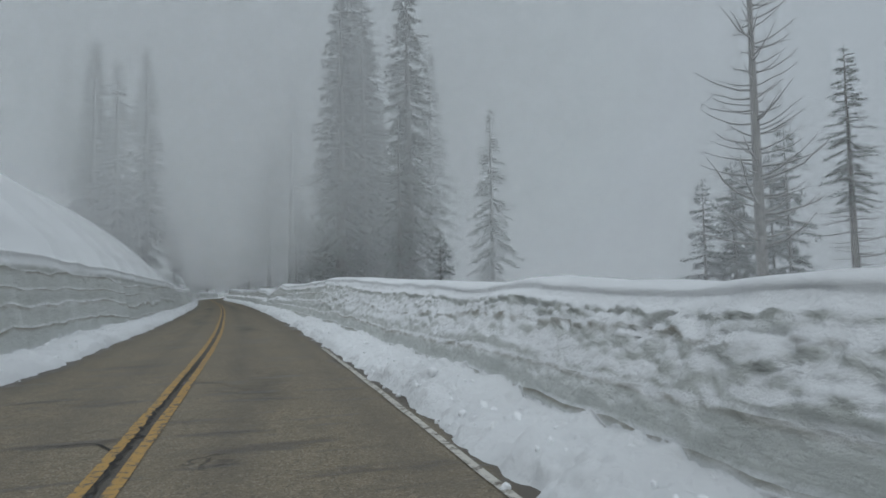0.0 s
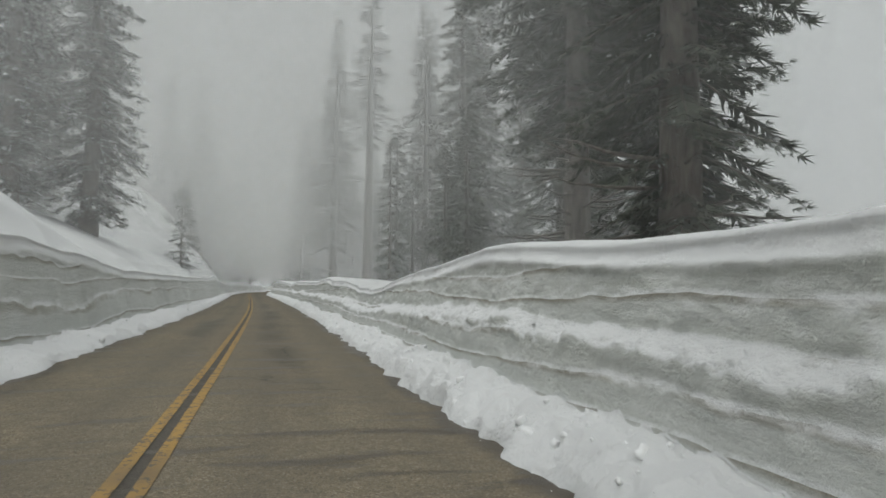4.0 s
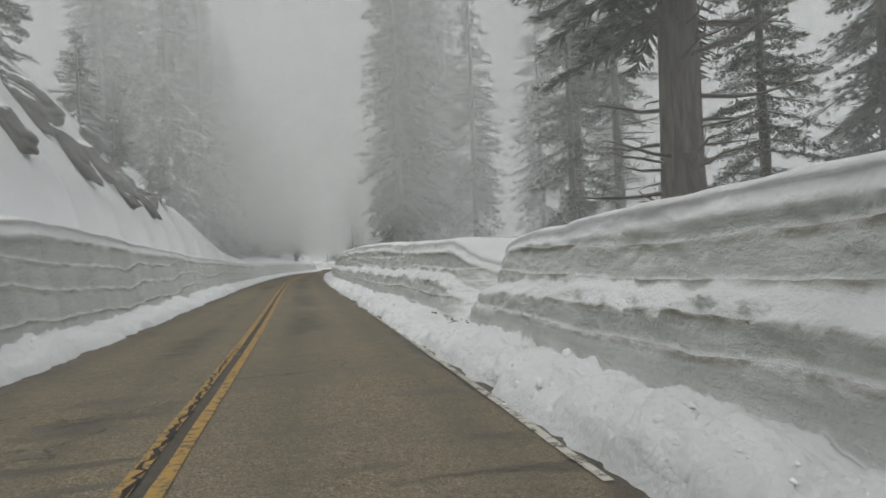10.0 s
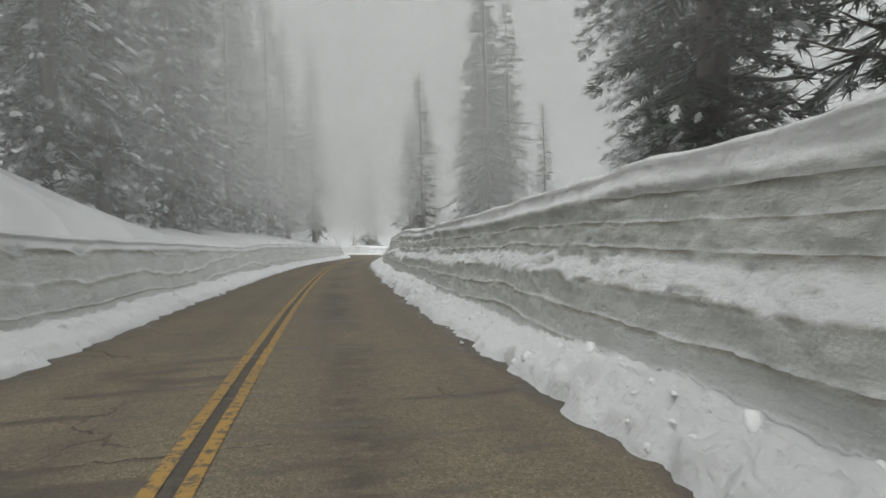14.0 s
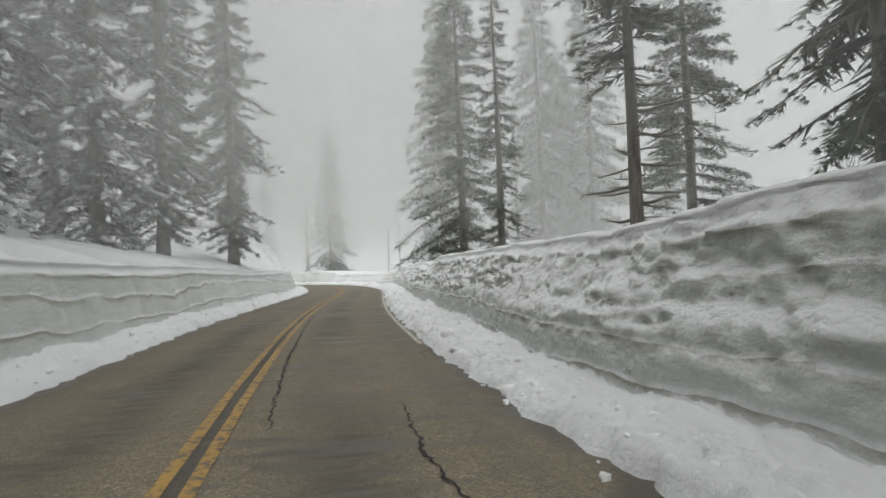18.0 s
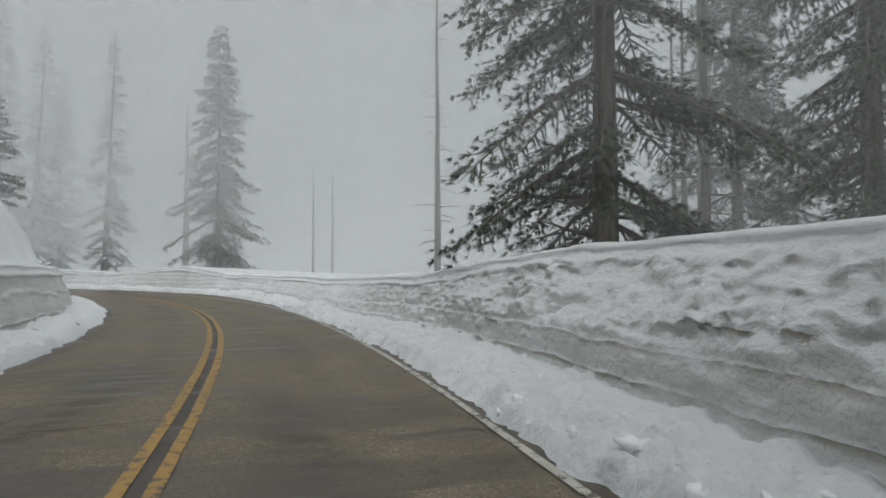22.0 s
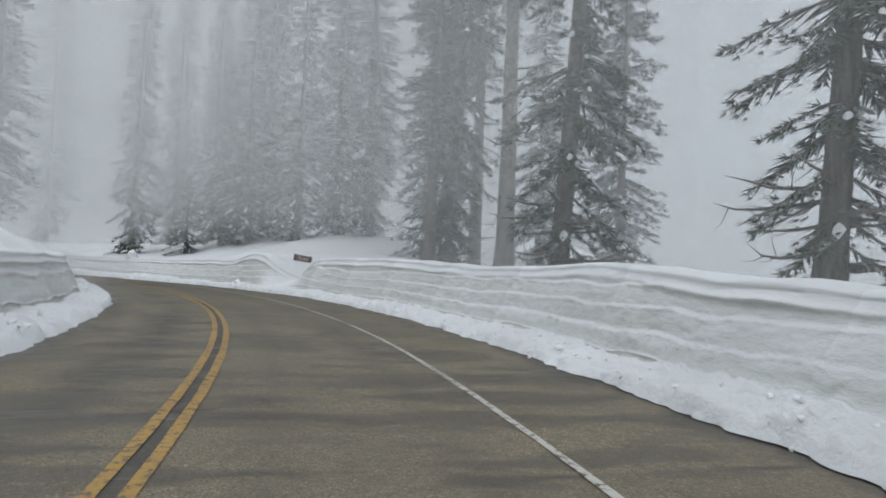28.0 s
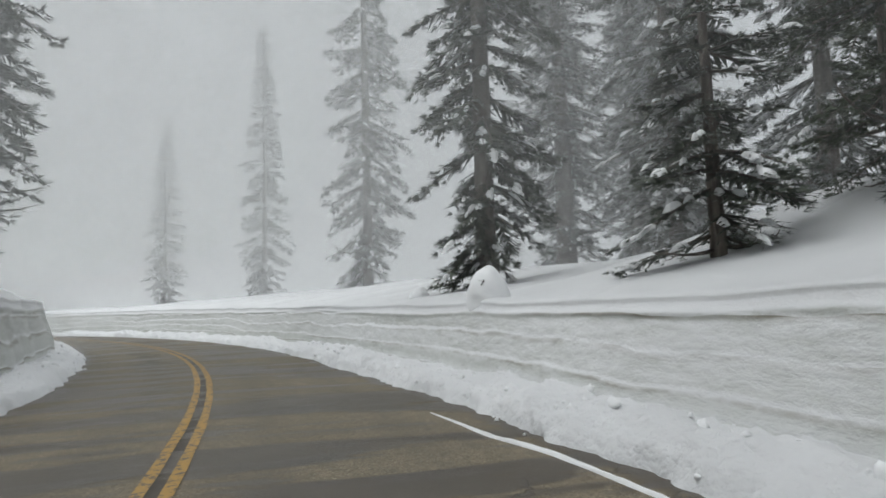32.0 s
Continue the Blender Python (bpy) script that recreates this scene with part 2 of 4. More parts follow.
def make_needles(name, dark, light, frost):
    """Needle sprays; frost: the share of rime and snow that lies on what faces up."""
    n = Nodes(name, 0.6)
    isl = n.add("NewGeometry")
    c = n.mix(isl.outputs["Random Per Island"], dark, light)
    info = n.add("ObjectInfo")
    c = n.mix(n.math("MULTIPLY", info.outputs["Random"], 0.3), c, (0.085, 0.088, 0.062))
    if frost > 0:
        v = n.coord()
        m = n.ramp(n.noise(v, 1.7, 5, 0.7), [(0.62 - frost * 0.25, 0.0), (0.70 - frost * 0.2, 1.0)])
        sep = n.add("SeparateXYZ")
        n.link(isl.outputs["Normal"], sep.inputs[0])
        up = n.ramp(n.math("ABSOLUTE", sep.outputs["Z"]), [(0.1, 0.25 + 0.2 * min(frost, 1.0)), (0.5, 1.0)])
        c = n.mix(n.math("MULTIPLY", n.math("MULTIPLY", m, up), min(1.0, 0.4 + frost)), c, (0.72, 0.74, 0.76))
    n.color(c)
    n.bsdf.inputs["Specular IOR Level"].default_value = 0.25
    return n.mat


def make_rock():
    n = Nodes("rock", 0.85)
    v = n.coord()
    c = n.mix(n.ramp(n.noise(v, 1.1, 6, 0.65), [(0.35, 0.0), (0.65, 1.0)]), (0.085, 0.083, 0.08), (0.20, 0.195, 0.185))
    geo = n.add("NewGeometry")
    sep = n.add("SeparateXYZ")
    n.link(geo.outputs["Normal"], sep.inputs[0])
    snowy = n.ramp(n.math("ADD", sep.outputs["Z"], n.math("MULTIPLY", n.noise(v, 2.5, 5), 0.5)), [(0.92, 0.0), (1.02, 1.0)])
    n.color(n.mix(snowy, c, (0.82, 0.83, 0.84)))
    n.bump(n.noise(v, 3, 8, 0.7), 0.9, 0.12)
    return n.mat


def make_plain(name, colour, rough=0.6):
    n = Nodes(name, rough)
    v = n.coord()
    n.color(n.mix(n.ramp(n.noise(v, 8, 5), [(0.35, 0.0), (0.75, 1.0)]), colour, tuple(k * 0.72 for k in colour)))
    n.bump(n.noise(v, 40, 3), 0.2, 0.004)
    return n.mat


SNOW = make_snow("fresh_snow", (0.86, 0.87, 0.88), 0.05)
CLUMP = make_snow("clump_snow", (0.84, 0.85, 0.86), 0.25)
BANK = make_bank()
ASPHALT = make_asphalt()
YELLOW = make_paint("yellow_paint", (0.39, 0.235, 0.06), 0.49)
WHITE = make_paint("white_paint", (0.50, 0.48, 0.43), 0.5)
BARK = make_bark("bark", (0.075, 0.062, 0.052), (0.18, 0.155, 0.135))
BARK_RED = make_bark("red_bark", (0.082, 0.072, 0.064), (0.185, 0.163, 0.145))
DEAD = make_bark("dead_wood", (0.13, 0.12, 0.11), (0.27, 0.255, 0.235))
NEEDLES = make_needles("needles", (0.042, 0.054, 0.042), (0.085, 0.098, 0.072), 0.08)
FROSTED = make_needles("snow_dusted_needles", (0.044, 0.056, 0.046), (0.085, 0.10, 0.078), 0.22)
# rime and snow, with extra white that paints haze into farther firs
RIMED_HAZY = make_needles("rimed_hazy_needles", (0.05, 0.061, 0.053), (0.092, 0.106, 0.09), 0.48)
GREEN = make_needles("green_needles", (0.036, 0.050, 0.034), (0.075, 0.095, 0.056), 0.04)
ROCK = make_rock()
SIGN_BROWN = make_plain("sign_brown", (0.16, 0.055, 0.04), 0.5)
SIGN_DARK = make_plain("post_dark", (0.05, 0.045, 0.04), 0.8)
SIGN_WHITE = make_plain("letter_white", (0.72, 0.70, 0.66), 0.5)


# ---- building helpers ----
def mesh_of(name, verts, faces, mats, uv=None, smooth=True):
    me = bpy.data.meshes.new(name)
    verts = np.asarray(verts, np.float32)
    faces = np.asarray(faces, np.int32)
    k = faces.shape[1]
    me.vertices.add(len(verts))
    me.vertices.foreach_set("co", verts.ravel())
    me.loops.add(faces.size)
    me.loops.foreach_set("vertex_index", faces.ravel())
    me.polygons.add(len(faces))
    me.polygons.foreach_set("loop_start", np.arange(0, faces.size, k, dtype=np.int32))
    me.polygons.foreach_set("loop_total", np.full(len(faces), k, np.int32))
    if smooth:
        me.polygons.foreach_set("use_smooth", np.ones(len(faces), bool))
    if uv is not None:
        layer = me.uv_layers.new(name="UVMap")
        layer.data.foreach_set("uv", np.asarray(uv, np.float32)[faces.ravel()].ravel())
    me.update(calc_edges=True)
    for m in mats:
        me.materials.append(m)
    return me


def part(name, me, parent, label=""):
    ob = new(name, me)
    ob.parent = parent
    return tagged(ob, label)


def lattice(ix, iy, seed):
    h = (ix.astype(np.int64) * 374761393 + iy.astype(np.int64) * 668265263 + seed * 982451653) & 0x7FFFFFFF
    h = ((h ^ (h >> 13)) * 1274126177) & 0x7FFFFFFF
    return ((h ^ (h >> 16)) & 0xFFFF) / 65535.0


def vnoise(x, y, seed=0):
    """Smooth value noise, -1 to 1."""
    x, y = np.broadcast_arrays(np.asarray(x, float), np.asarray(y, float))
    ix, iy = np.floor(x), np.floor(y)
    fx, fy = x - ix, y - iy
    fx, fy = fx * fx * (3 - 2 * fx), fy * fy * (3 - 2 * fy)
    a, b = lattice(ix, iy, seed), lattice(ix + 1, iy, seed)
    c, d = lattice(ix, iy + 1, seed), lattice(ix + 1, iy + 1, seed)
    return 2 * ((a + (b - a) * fx) * (1 - fy) + (c + (d - c) * fx) * fy) - 1


def fbm(x, y, seed=0, octaves=4, gain=0.5):
    out, amp, f = 0.0, 1.0, 1.0
    for o in range(octaves):
        out = out + amp * vnoise(x * f, y * f, seed + 17 * o)
        amp, f = amp * gain, f * 2.03
    return out


def lumpy(x, y, seed=0, spread=0.85):
    """Rounded lumps packed side by side: 0 in the gaps, 1 on their tops."""
    x, y = np.broadcast_arrays(np.asarray(x, float), np.asarray(y, float))
    ix, iy = np.floor(x), np.floor(y)
    out = np.zeros(x.shape)
    for dx in (-1, 0, 1):
        for dy in (-1, 0, 1):
            cx, cy = ix + dx, iy + dy
            px, py = cx + 0.5 + 0.8 * (lattice(cx, cy, seed) - 0.5), cy + 0.5 + 0.8 * (lattice(cx, cy, seed + 1) - 0.5)
            size = 0.45 + 0.55 * lattice(cx, cy, seed + 2)
            d2 = ((x - px) ** 2 + (y - py) ** 2) / (spread * size) ** 2
            out = np.maximum(out, np.sqrt(np.maximum(1 - d2, 0)) * size)
    return out


def smooth(a, b, x):
    t = np.clip((np.asarray(x, float) - a) / (b - a), 0, 1)
    return t * t * (3 - 2 * t)


# ---- the road's line: curvature every 15 m, from 40 m before the start ----
BEND = [-0.0007, -0.0007, -0.0007, 0.0005, 0.0024, 0.0002, 0.0008, 0.0004, 0.0015, -0.0006, 0.0011, 0.0, -0.0011, -0.0018, -0.001, -0.0033,
        -0.0046, -0.0008, 0.0122, 0.0185, 0.0134, 0.0115, 0.0153, 0.0141, 0.0134, 0.0148, 0.013, 0.012, 0.0113, 0.0107, 0.0103, 0.0102]
STEP = 0.5
SG = np.arange(-30, 420.5, STEP)
kap = np.interp(SG, np.arange(-40, 431, 15.0), BEND)
HEAD = np.concatenate([[0], np.cumsum(0.5 * (kap[1:] + kap[:-1]) * STEP)])
HEAD -= HEAD[60]
LX = np.concatenate([[0], np.cumsum(-np.sin(0.5 * (HEAD[1:] + HEAD[:-1])) * STEP)])
LY = np.concatenate([[0], np.cumsum(np.cos(0.5 * (HEAD[1:] + HEAD[:-1])) * STEP)])
LX, LY = LX - LX[60], LY - LY[60]
S0, S1 = -14.0, 390.0


def on_road(s, lat):
    """The place at s metres along the yellow line and lat metres to its right."""
    h = np.interp(s, SG, HEAD)
    return np.interp(s, SG, LX) + lat * np.cos(h), np.interp(s, SG, LY) + lat * np.sin(h)


def right_edge(s):
    return np.interp(s, [0, 230, 240, 258, 303, 316, 330], [3.05, 3.05, 3.12, 5.4, 5.6, 4.4, 3.2]) + 0.06 * vnoise(np.asarray(s) * 0.7, 0.0, 5)


def left_edge(s):
    return -2.85 + 0.06 * vnoise(np.asarray(s) * 0.7, 3.0, 6)


def crest_right(s):
    a = np.interp(s, [0, 5, 8, 10, 15, 20, 26, 33, 45, 49, 52, 56, 60, 64, 67, 72, 76, 80, 86, 95, 102, 108, 110.2, 111.1, 112.0, 113.1, 117],
                  [1.45, 1.38, 1.5, 1.42, 1.6, 1.8, 2.0, 1.9, 1.92, 2.12, 1.97, 1.75, 1.43, 1.5, 1.7, 1.85, 2.05, 1.83, 1.85, 1.95, 2.0, 1.85, 1.7, 1.05, 1.15, 1.85, 1.9])
    b = np.interp(s, [117, 125, 132, 145, 155, 165, 172, 177, 184, 187, 200, 206, 208, 210, 214, 226, 231, 240, 250, 258, 264, 270, 274, 280, 284, 289, 295, 302, 304.6, 305.7, 307.5],
                  [1.9, 2.15, 2.3, 2.3, 2.15, 2.08, 2.3, 2.15, 2.0, 1.75, 1.8, 1.85, 1.55, 1.38, 1.68, 1.7, 1.35, 1.2, 1.2, 1.27, 1.85, 1.48, 1.35, 1.5, 1.75, 1.62, 1.85, 1.92, 1.75, 0.8, 0.75])
    c = np.interp(s, [307.5, 307.9, 309.0, 309.8, 310.9, 312.0, 313.0, 315, 322, 330, 340, 360], [0.75, 0.75, 1.95, 2.15, 2.15, 1.8, 1.58, 1.68, 1.5, 1.5, 1.6, 1.8])
    return np.where(np.asarray(s) < 117, a, np.where(np.asarray(s) < 307.5, b, c))


def right_top(s):
    s = np.asarray(s, float)
    return sum(crest_right(s + d) for d in (-0.7, -0.35, 0.0, 0.35, 0.7)) / 5 + 0.03 * vnoise(s * 0.9, 1.0, 7)


def left_top(s):
    return np.interp(s, [0, 55, 65, 80, 95, 105, 115, 125, 135, 145, 157, 175, 185, 205, 214, 224, 235, 300, 336],
                     [2.6, 2.5, 2.05, 2.05, 2.2, 2.25, 2.6, 2.3, 2.1, 2.0, 1.8, 1.65, 1.9, 1.9, 1.75, 1.8, 1.6, 1.5, 2.0]) + 0.03 * vnoise(np.asarray(s) * 0.8, 2.0, 8)


def left_hill(s):
    return np.interp(s, [0, 56, 66, 95, 104, 120, 135, 150, 160, 168, 212, 221, 227, 243, 258, 300, 400], [0.95, 1.0, 0.45, 0.45, 1.35, 1.68, 1.62, 1.12, 0.5, 0.16, 0.16, 0.3, 1.3, 1.4, 0.4, 0.3, 0.3])


def beyond_right(s, x):
    """Height over the lip of the right bank, x metres behind it."""
    rise = np.interp(s, [306, 309, 312, 316, 320, 328, 345, 380], [0.0, 0.0, 0.13, 0.28, 0.3, 0.2, 0.2, 0.1])
    flat = -0.05 * np.minimum(x, 12) - 0.02 * np.maximum(x - 12, 0) + 0.10 * vnoise(np.asarray(s) * 0.16, x * 0.2, 21) * smooth(0.5, 5, x)
    mound = 0.9 * np.exp(-((np.asarray(s) - 325) / 4.0) ** 2 - ((x - 7.5) / 3.0) ** 2)
    return flat + mound + rise * (np.minimum(x, 9) + 0.3 * np.maximum(x - 9, 0))


def beyond_left(s, x):
    g = left_hill(s)
    crest = 7.0
    return g * (crest * (1 - np.exp(-np.asarray(x) / crest)) * 1.05 + 0.14 * np.asarray(x)) + 0.10 * x * (g < 0.5) + 0.22 * fbm(np.asarray(s) * 0.12, x * 0.15, 31, 3) * smooth(0.5, 5, x)


def lip_right(s):
    return right_edge(s) + 1.75


def lip_left(s):
    return left_edge(s) - 1.5


def bank_height(s, lat):
    if lat > 0:
        return float(right_top(s) + beyond_right(s, max(lat - lip_right(s), 0.0)))
    return float(left_top(s) + beyond_left(s, max(lip_left(s) - lat, 0.0)))


# ---- ground, road, banks ----
def build_ground():
    n = 60
    g = np.concatenate([-np.geomspace(1800, 60, 12), np.linspace(-50, 50, 30), np.geomspace(60, 1800, 12)])
    x, y = np.meshgrid(g - 20, g + 160)
    zz = -0.80 + 0.4 * fbm(x * 0.02, y * 0.02, 3, 3) - 0.07 * (np.maximum(np.abs(x + 20) - 75, 0) + np.maximum(np.abs(y - 160) - 190, 0))
    k = len(g)
    idx = np.arange(k * k).reshape(k, k)
    f = np.stack([idx[:-1, :-1], idx[:-1, 1:], idx[1:, 1:], idx[1:, :-1]], -1).reshape(-1, 4)
    ob = new("ground", mesh_of("ground", np.stack([x, y, zz], -1).reshape(-1, 3), f, [SNOW]))
    tagged(ob, "open snow-covered ground fading into the distance", "snow", kind="structure")


def strip(name, s, lats, z, mat, parent=None):
    """A sheet along the road: lats and z are arrays of stations by points."""
    ns, m = lats.shape
    x, y = on_road(s[:, None], lats)
    v = np.stack([x, y, z], -1).reshape(-1, 3)
    idx = np.arange(ns * m).reshape(ns, m)
    f = np.stack([idx[:-1, :-1], idx[:-1, 1:], idx[1:, 1:], idx[1:, :-1]], -1).reshape(-1, 4)
    uv = np.stack([lats, np.repeat(s[:, None], m, 1)], -1).reshape(-1, 2)
    ob = new(name, mesh_of(name, v, f, [mat], uv))
    if parent is not None:
        ob.parent = parent
    return ob


def crown_z(lat):
    return -0.012 * np.abs(lat)


def build_road():
    s = np.arange(S0, S1, 0.5)
    q = np.linspace(0, 1, 30)[None]
    lats = (left_edge(s) - 0.5)[:, None] * (1 - q) + (right_edge(s) + 0.5)[:, None] * q
    road = strip("road", s, lats, crown_z(lats) + 0.006 * vnoise(s[:, None] * 0.4, lats * 0.8, 9), ASPHALT)
    layer = road.data.uv_layers.new(name="rim")
    rim = np.stack([np.minimum(lats - left_edge(s)[:, None], right_edge(s)[:, None] - lats), 0 * lats], -1).reshape(-1, 2)
    idx = np.zeros(len(road.data.loops), np.int32)
    road.data.loops.foreach_get("vertex_index", idx)
    layer.data.foreach_set("uv", rim[idx].astype(np.float32).ravel())
    tagged(road, "worn grey-brown asphalt road with tar smears and damp patches", "road", kind="structure")
    s = np.arange(S0, S1, 0.25)

    def line(name, lat, width, mat, lo, hi, label):
        t = s[(s >= lo) & (s <= hi)]
        w = np.linspace(-0.5, 0.5, 3)[None] * width
        l = (np.interp(t, [234, 246], [2.80, 3.17])[:, None] if lat is None else lat) + w + 0.008 * vnoise(t[:, None] * 1.5, w * 30, 12)
        ob = strip(name, t, l, crown_z(l) + 0.010 + 0.006 * vnoise(t[:, None] * 0.4, l * 0.8, 9), mat)
        tagged(ob, label, "road marking", kind="structure")

    line("road_marking", -0.085, 0.11, YELLOW, S0, S1, "worn yellow centre line painted on asphalt")
    line("road_marking", 0.135, 0.11, YELLOW, S0, S1, "worn yellow centre line painted on asphalt")
    line("road_marking", None, 0.09, WHITE, 192, 318, "faded white edge line painted on asphalt")
    line("road_marking", 2.82, 0.09, WHITE, -10, 16, "faded white edge line painted on asphalt")
    line("road_marking", 2.9, 0.08, WHITE, 104, 118, "faded white edge line painted on asphalt")


BERM = {}


def build_bank(side):
    right = side > 0
    ds = 0.07 if right else 0.14
    s = np.concatenate([np.arange(S0, 332.0, ds), np.arange(332.0, S1, 0.22)])
    if right:
        s = np.concatenate([np.arange(S0, 0.0, 0.1), np.arange(0.0, 30.0, 0.05), np.arange(30.0, 186.0, ds), np.arange(186.0, 226.0, 0.05), np.arange(226.0, 332.0, ds), np.arange(332.0, S1, 0.22)])
    s = s[:, None]
    edge = (right_edge(s) if right else -left_edge(s))
    top = right_top(s) if right else left_top(s)
    seed = 100 if right else 200
    gap = np.exp(-((s - 307.1) / 1.2) ** 2) + 0.7 * np.exp(-((s - 111.6) / 0.75) ** 2) if right else 0 * s
    berm = np.interp(s, [0, 30, 45, 70, 88, 180, 194, 222, 236, 300, 330], [0.85, 0.8, 0.62, 0.64, 0.74, 0.72, 1.05, 1.05, 0.66, 0.62, 0.7]) if right else 0.85 + 0 * s
    bw = berm + 0.14 * vnoise(s * 0.25, 0.5, seed) + 0.06 * vnoise(s * 1.4, 0.5, seed + 20)
    lean = 0.42 + np.maximum(0.95 - berm, 0) + 0.10 * vnoise(s * 0.15, 1.5, seed + 1)
    rough = (np.interp(s, [0, 40, 50, 120, 130, 180, 188, 226, 236, 400], [0.45, 0.35, 0.32, 0.32, 0.36, 0.45, 1.0, 1.0, 0.16, 0.12]) if right else 0.10 + 0 * s)
    shelf = (np.interp(s, [0, 38, 48, 120, 150, 180, 190, 400], [0.0, 0.05, 0.30, 0.30, 0.28, 0.24, 0.0, 0.0]) if right else 0.0 * s)
    torn = (np.interp(s, [0, 20, 30, 182, 190, 224, 231], [0.6, 0.4, 0.0, 0.0, 1.0, 1.0, 0.0]) if right else 0 * s)
    top = top + 0.13 * torn
    ledge_q = 0.36 + 0.05 * vnoise(s * 0.12, 2.0, seed + 2) + 0.025 * fbm(s * 0.9, 2.0, seed + 3, 3)

    # berm of loose clumps
    q = np.linspace(0, 1, 26 if right else 15)[None]
    lat_a = edge - 0.07 + (bw + 0.07) * q + 0.07 * fbm(s * 1.7, q * 2, seed + 4, 3) * (1 - q)
    hump = (0.27 + 0.09 * vnoise(s * 0.5, 0, seed + 5)) * (1 - (1 - q) ** 2.4)
    clods = fbm(s * 2.2, lat_a * 2.2, seed + 6, 4, 0.66)
    chunky = np.clip(0.8 + 0.6 * vnoise(s * 0.35, lat_a * 0.9, seed + 25), 0.3, 1.3) * (0.6 + 0.4 * (1 - q))
    lump = 0.065 * lumpy(s * 4.3 + 0.7 * clods, lat_a * 4.8, seed + 18) + 0.04 * lumpy(s * 8.5, lat_a * 9.0 + 0.6 * clods, seed + 26)
    lat_a = lat_a - 0.10 * lumpy(s * 3.6, q * 2 + 7, seed + 27) * (1 - q) ** 2
    z_a = -0.05 + hump + (0.045 * np.maximum(clods, -0.6) + 1.9 * chunky * lump) * smooth(0, 0.14, q)
    BERM[side] = (s[:, 0], lat_a, z_a)

    # cut face with its layers
    p = np.linspace(0, 1, 46 if right else 34)[None]
    foot = z_a[:, -1:]
    zt = np.maximum(top - 0.13, foot + 0.1)
    z_b = foot + (zt - foot) * p
    lat_b = edge + bw + (lean - shelf) * p + shelf * smooth(ledge_q - 0.02, ledge_q + 0.14, p)
    count = 3.1 if right else 1.9
    layer = z_b * count + 0.30 * fbm(s * 0.16, 4.0, seed + 14, 3) + 0.10 * fbm(s * 1.1, z_b * 0.7, seed + 19, 3) + 0.35 * vnoise(s * 0.05, z_b * 1.6, seed + 21)
    phase = layer - np.floor(layer)
    strength = np.clip(0.55 + 0.9 * vnoise(s * 0.13, np.floor(layer) * 3.7, seed + 22), 0.1, 1.3)
    lumps = fbm(s * 1.7, z_b * 2.8, seed + 9, 5, 0.66)
    crumbs = fbm(s * 5.5, z_b * 7.5, seed + 17, 2, 0.7)
    ridged = 1 - np.abs(fbm(s * 0.9 + 3, z_b * 2.4, seed + 10, 4, 0.62))
    body = smooth(0.01, 0.22, p)
    proud = (0.055 if right else 0.04) * strength * (1 - phase) ** 1.3 * -1
    upper = smooth(ledge_q - 0.02, ledge_q + 0.05, p)
    hold = 1 - 0.8 * torn * (1 - upper) - 0.55 * torn * upper
    lat_b = lat_b + torn * 0.72 * np.clip((p - ledge_q) / (1 - ledge_q), 0, 1)
    lat_b = lat_b + body * (proud * smooth(0.0, 0.05, 1.02 - p) * -1 * (1 - 0.7 * torn) - hold * rough * (0.07 * lumps + 0.05 * crumbs + 0.07 * ridged * smooth(0.25, 0.6, p)))
    lat_b = lat_b - body * 0.05
    # broken lumps that lie on the torn slopes
    band = smooth(0.0, 0.10, p - ledge_q + 0.10 * vnoise(s * 0.3, 8.0, seed + 28)) * smooth(0.0, 0.10, 0.97 - p)
    wild = np.clip(0.62 + 0.85 * fbm(s * 0.5, p * 2.4, seed + 29, 2), 0.0, 1.15) * (torn + 0.14 * rough * (1 - torn))
    bits = lumpy(s * 3.4 + 0.5 * crumbs, z_b * 7.5 + 0.4 * lumps, seed + 30) + 0.7 * lumpy(s * 6.6 + 0.6 * crumbs, z_b * 13.0 + 0.6 * crumbs, seed + 31)
    lat_b = lat_b - band * wild * 0.125 * bits
    laid = np.exp(-((p - ledge_q - 0.05) / 0.075) ** 2) * np.clip(shelf / 0.25, 0, 1) * np.clip(0.75 + 0.8 * vnoise(s * 0.4, 3.0, seed + 33), 0.1, 1.2)
    lat_b = lat_b - laid * (0.08 * bits - 0.03)
    lat_b = lat_b - body * torn * (1 - band) * 0.035 * lumpy(s * 1.6 + 0.5 * lumps, z_b * 4.0, seed + 32)
    # a thin overhanging layer under the cap
    lat_b = lat_b - 0.09 * np.exp(-((p - 0.88 - 0.03 * vnoise(s * 0.3, 0, seed + 11)) / 0.04) ** 2) * (0.6 + 0.4 * vnoise(s * 0.6, 5, seed + 12))
    lat_b = lat_b + gap * p * 1.5
    z_b = z_b + 0.02 * rough * fbm(s * 2.2, p * 14, seed + 13, 3) + band * wild * (0.05 * bits - 0.02) + laid * 0.035 * bits + torn * upper * smooth(0, 0.12, 1 - p) * 0.04 * fbm(s * 2.6, p * 7, seed + 23, 4, 0.68)

    # rounded cap, then the snow field behind
    a = np.linspace(0, 1, 9)[None][:, 1:]
    lip = lat_b[:, -1:]
    lat_c = lip - 0.06 * np.sin(np.pi * a) + 0.55 * a ** 2
    z_c = zt + 0.13 * np.sin(a * np.pi / 2) + 0.015 * vnoise(s * 2.0, a * 2, seed + 15)
    xs = np.array([0.35, 0.8, 1.5, 2.4, 3.5, 5, 7, 9.5, 12.5, 16, 21, 28, 38])[None]
    lat_d = lip + 0.55 + xs
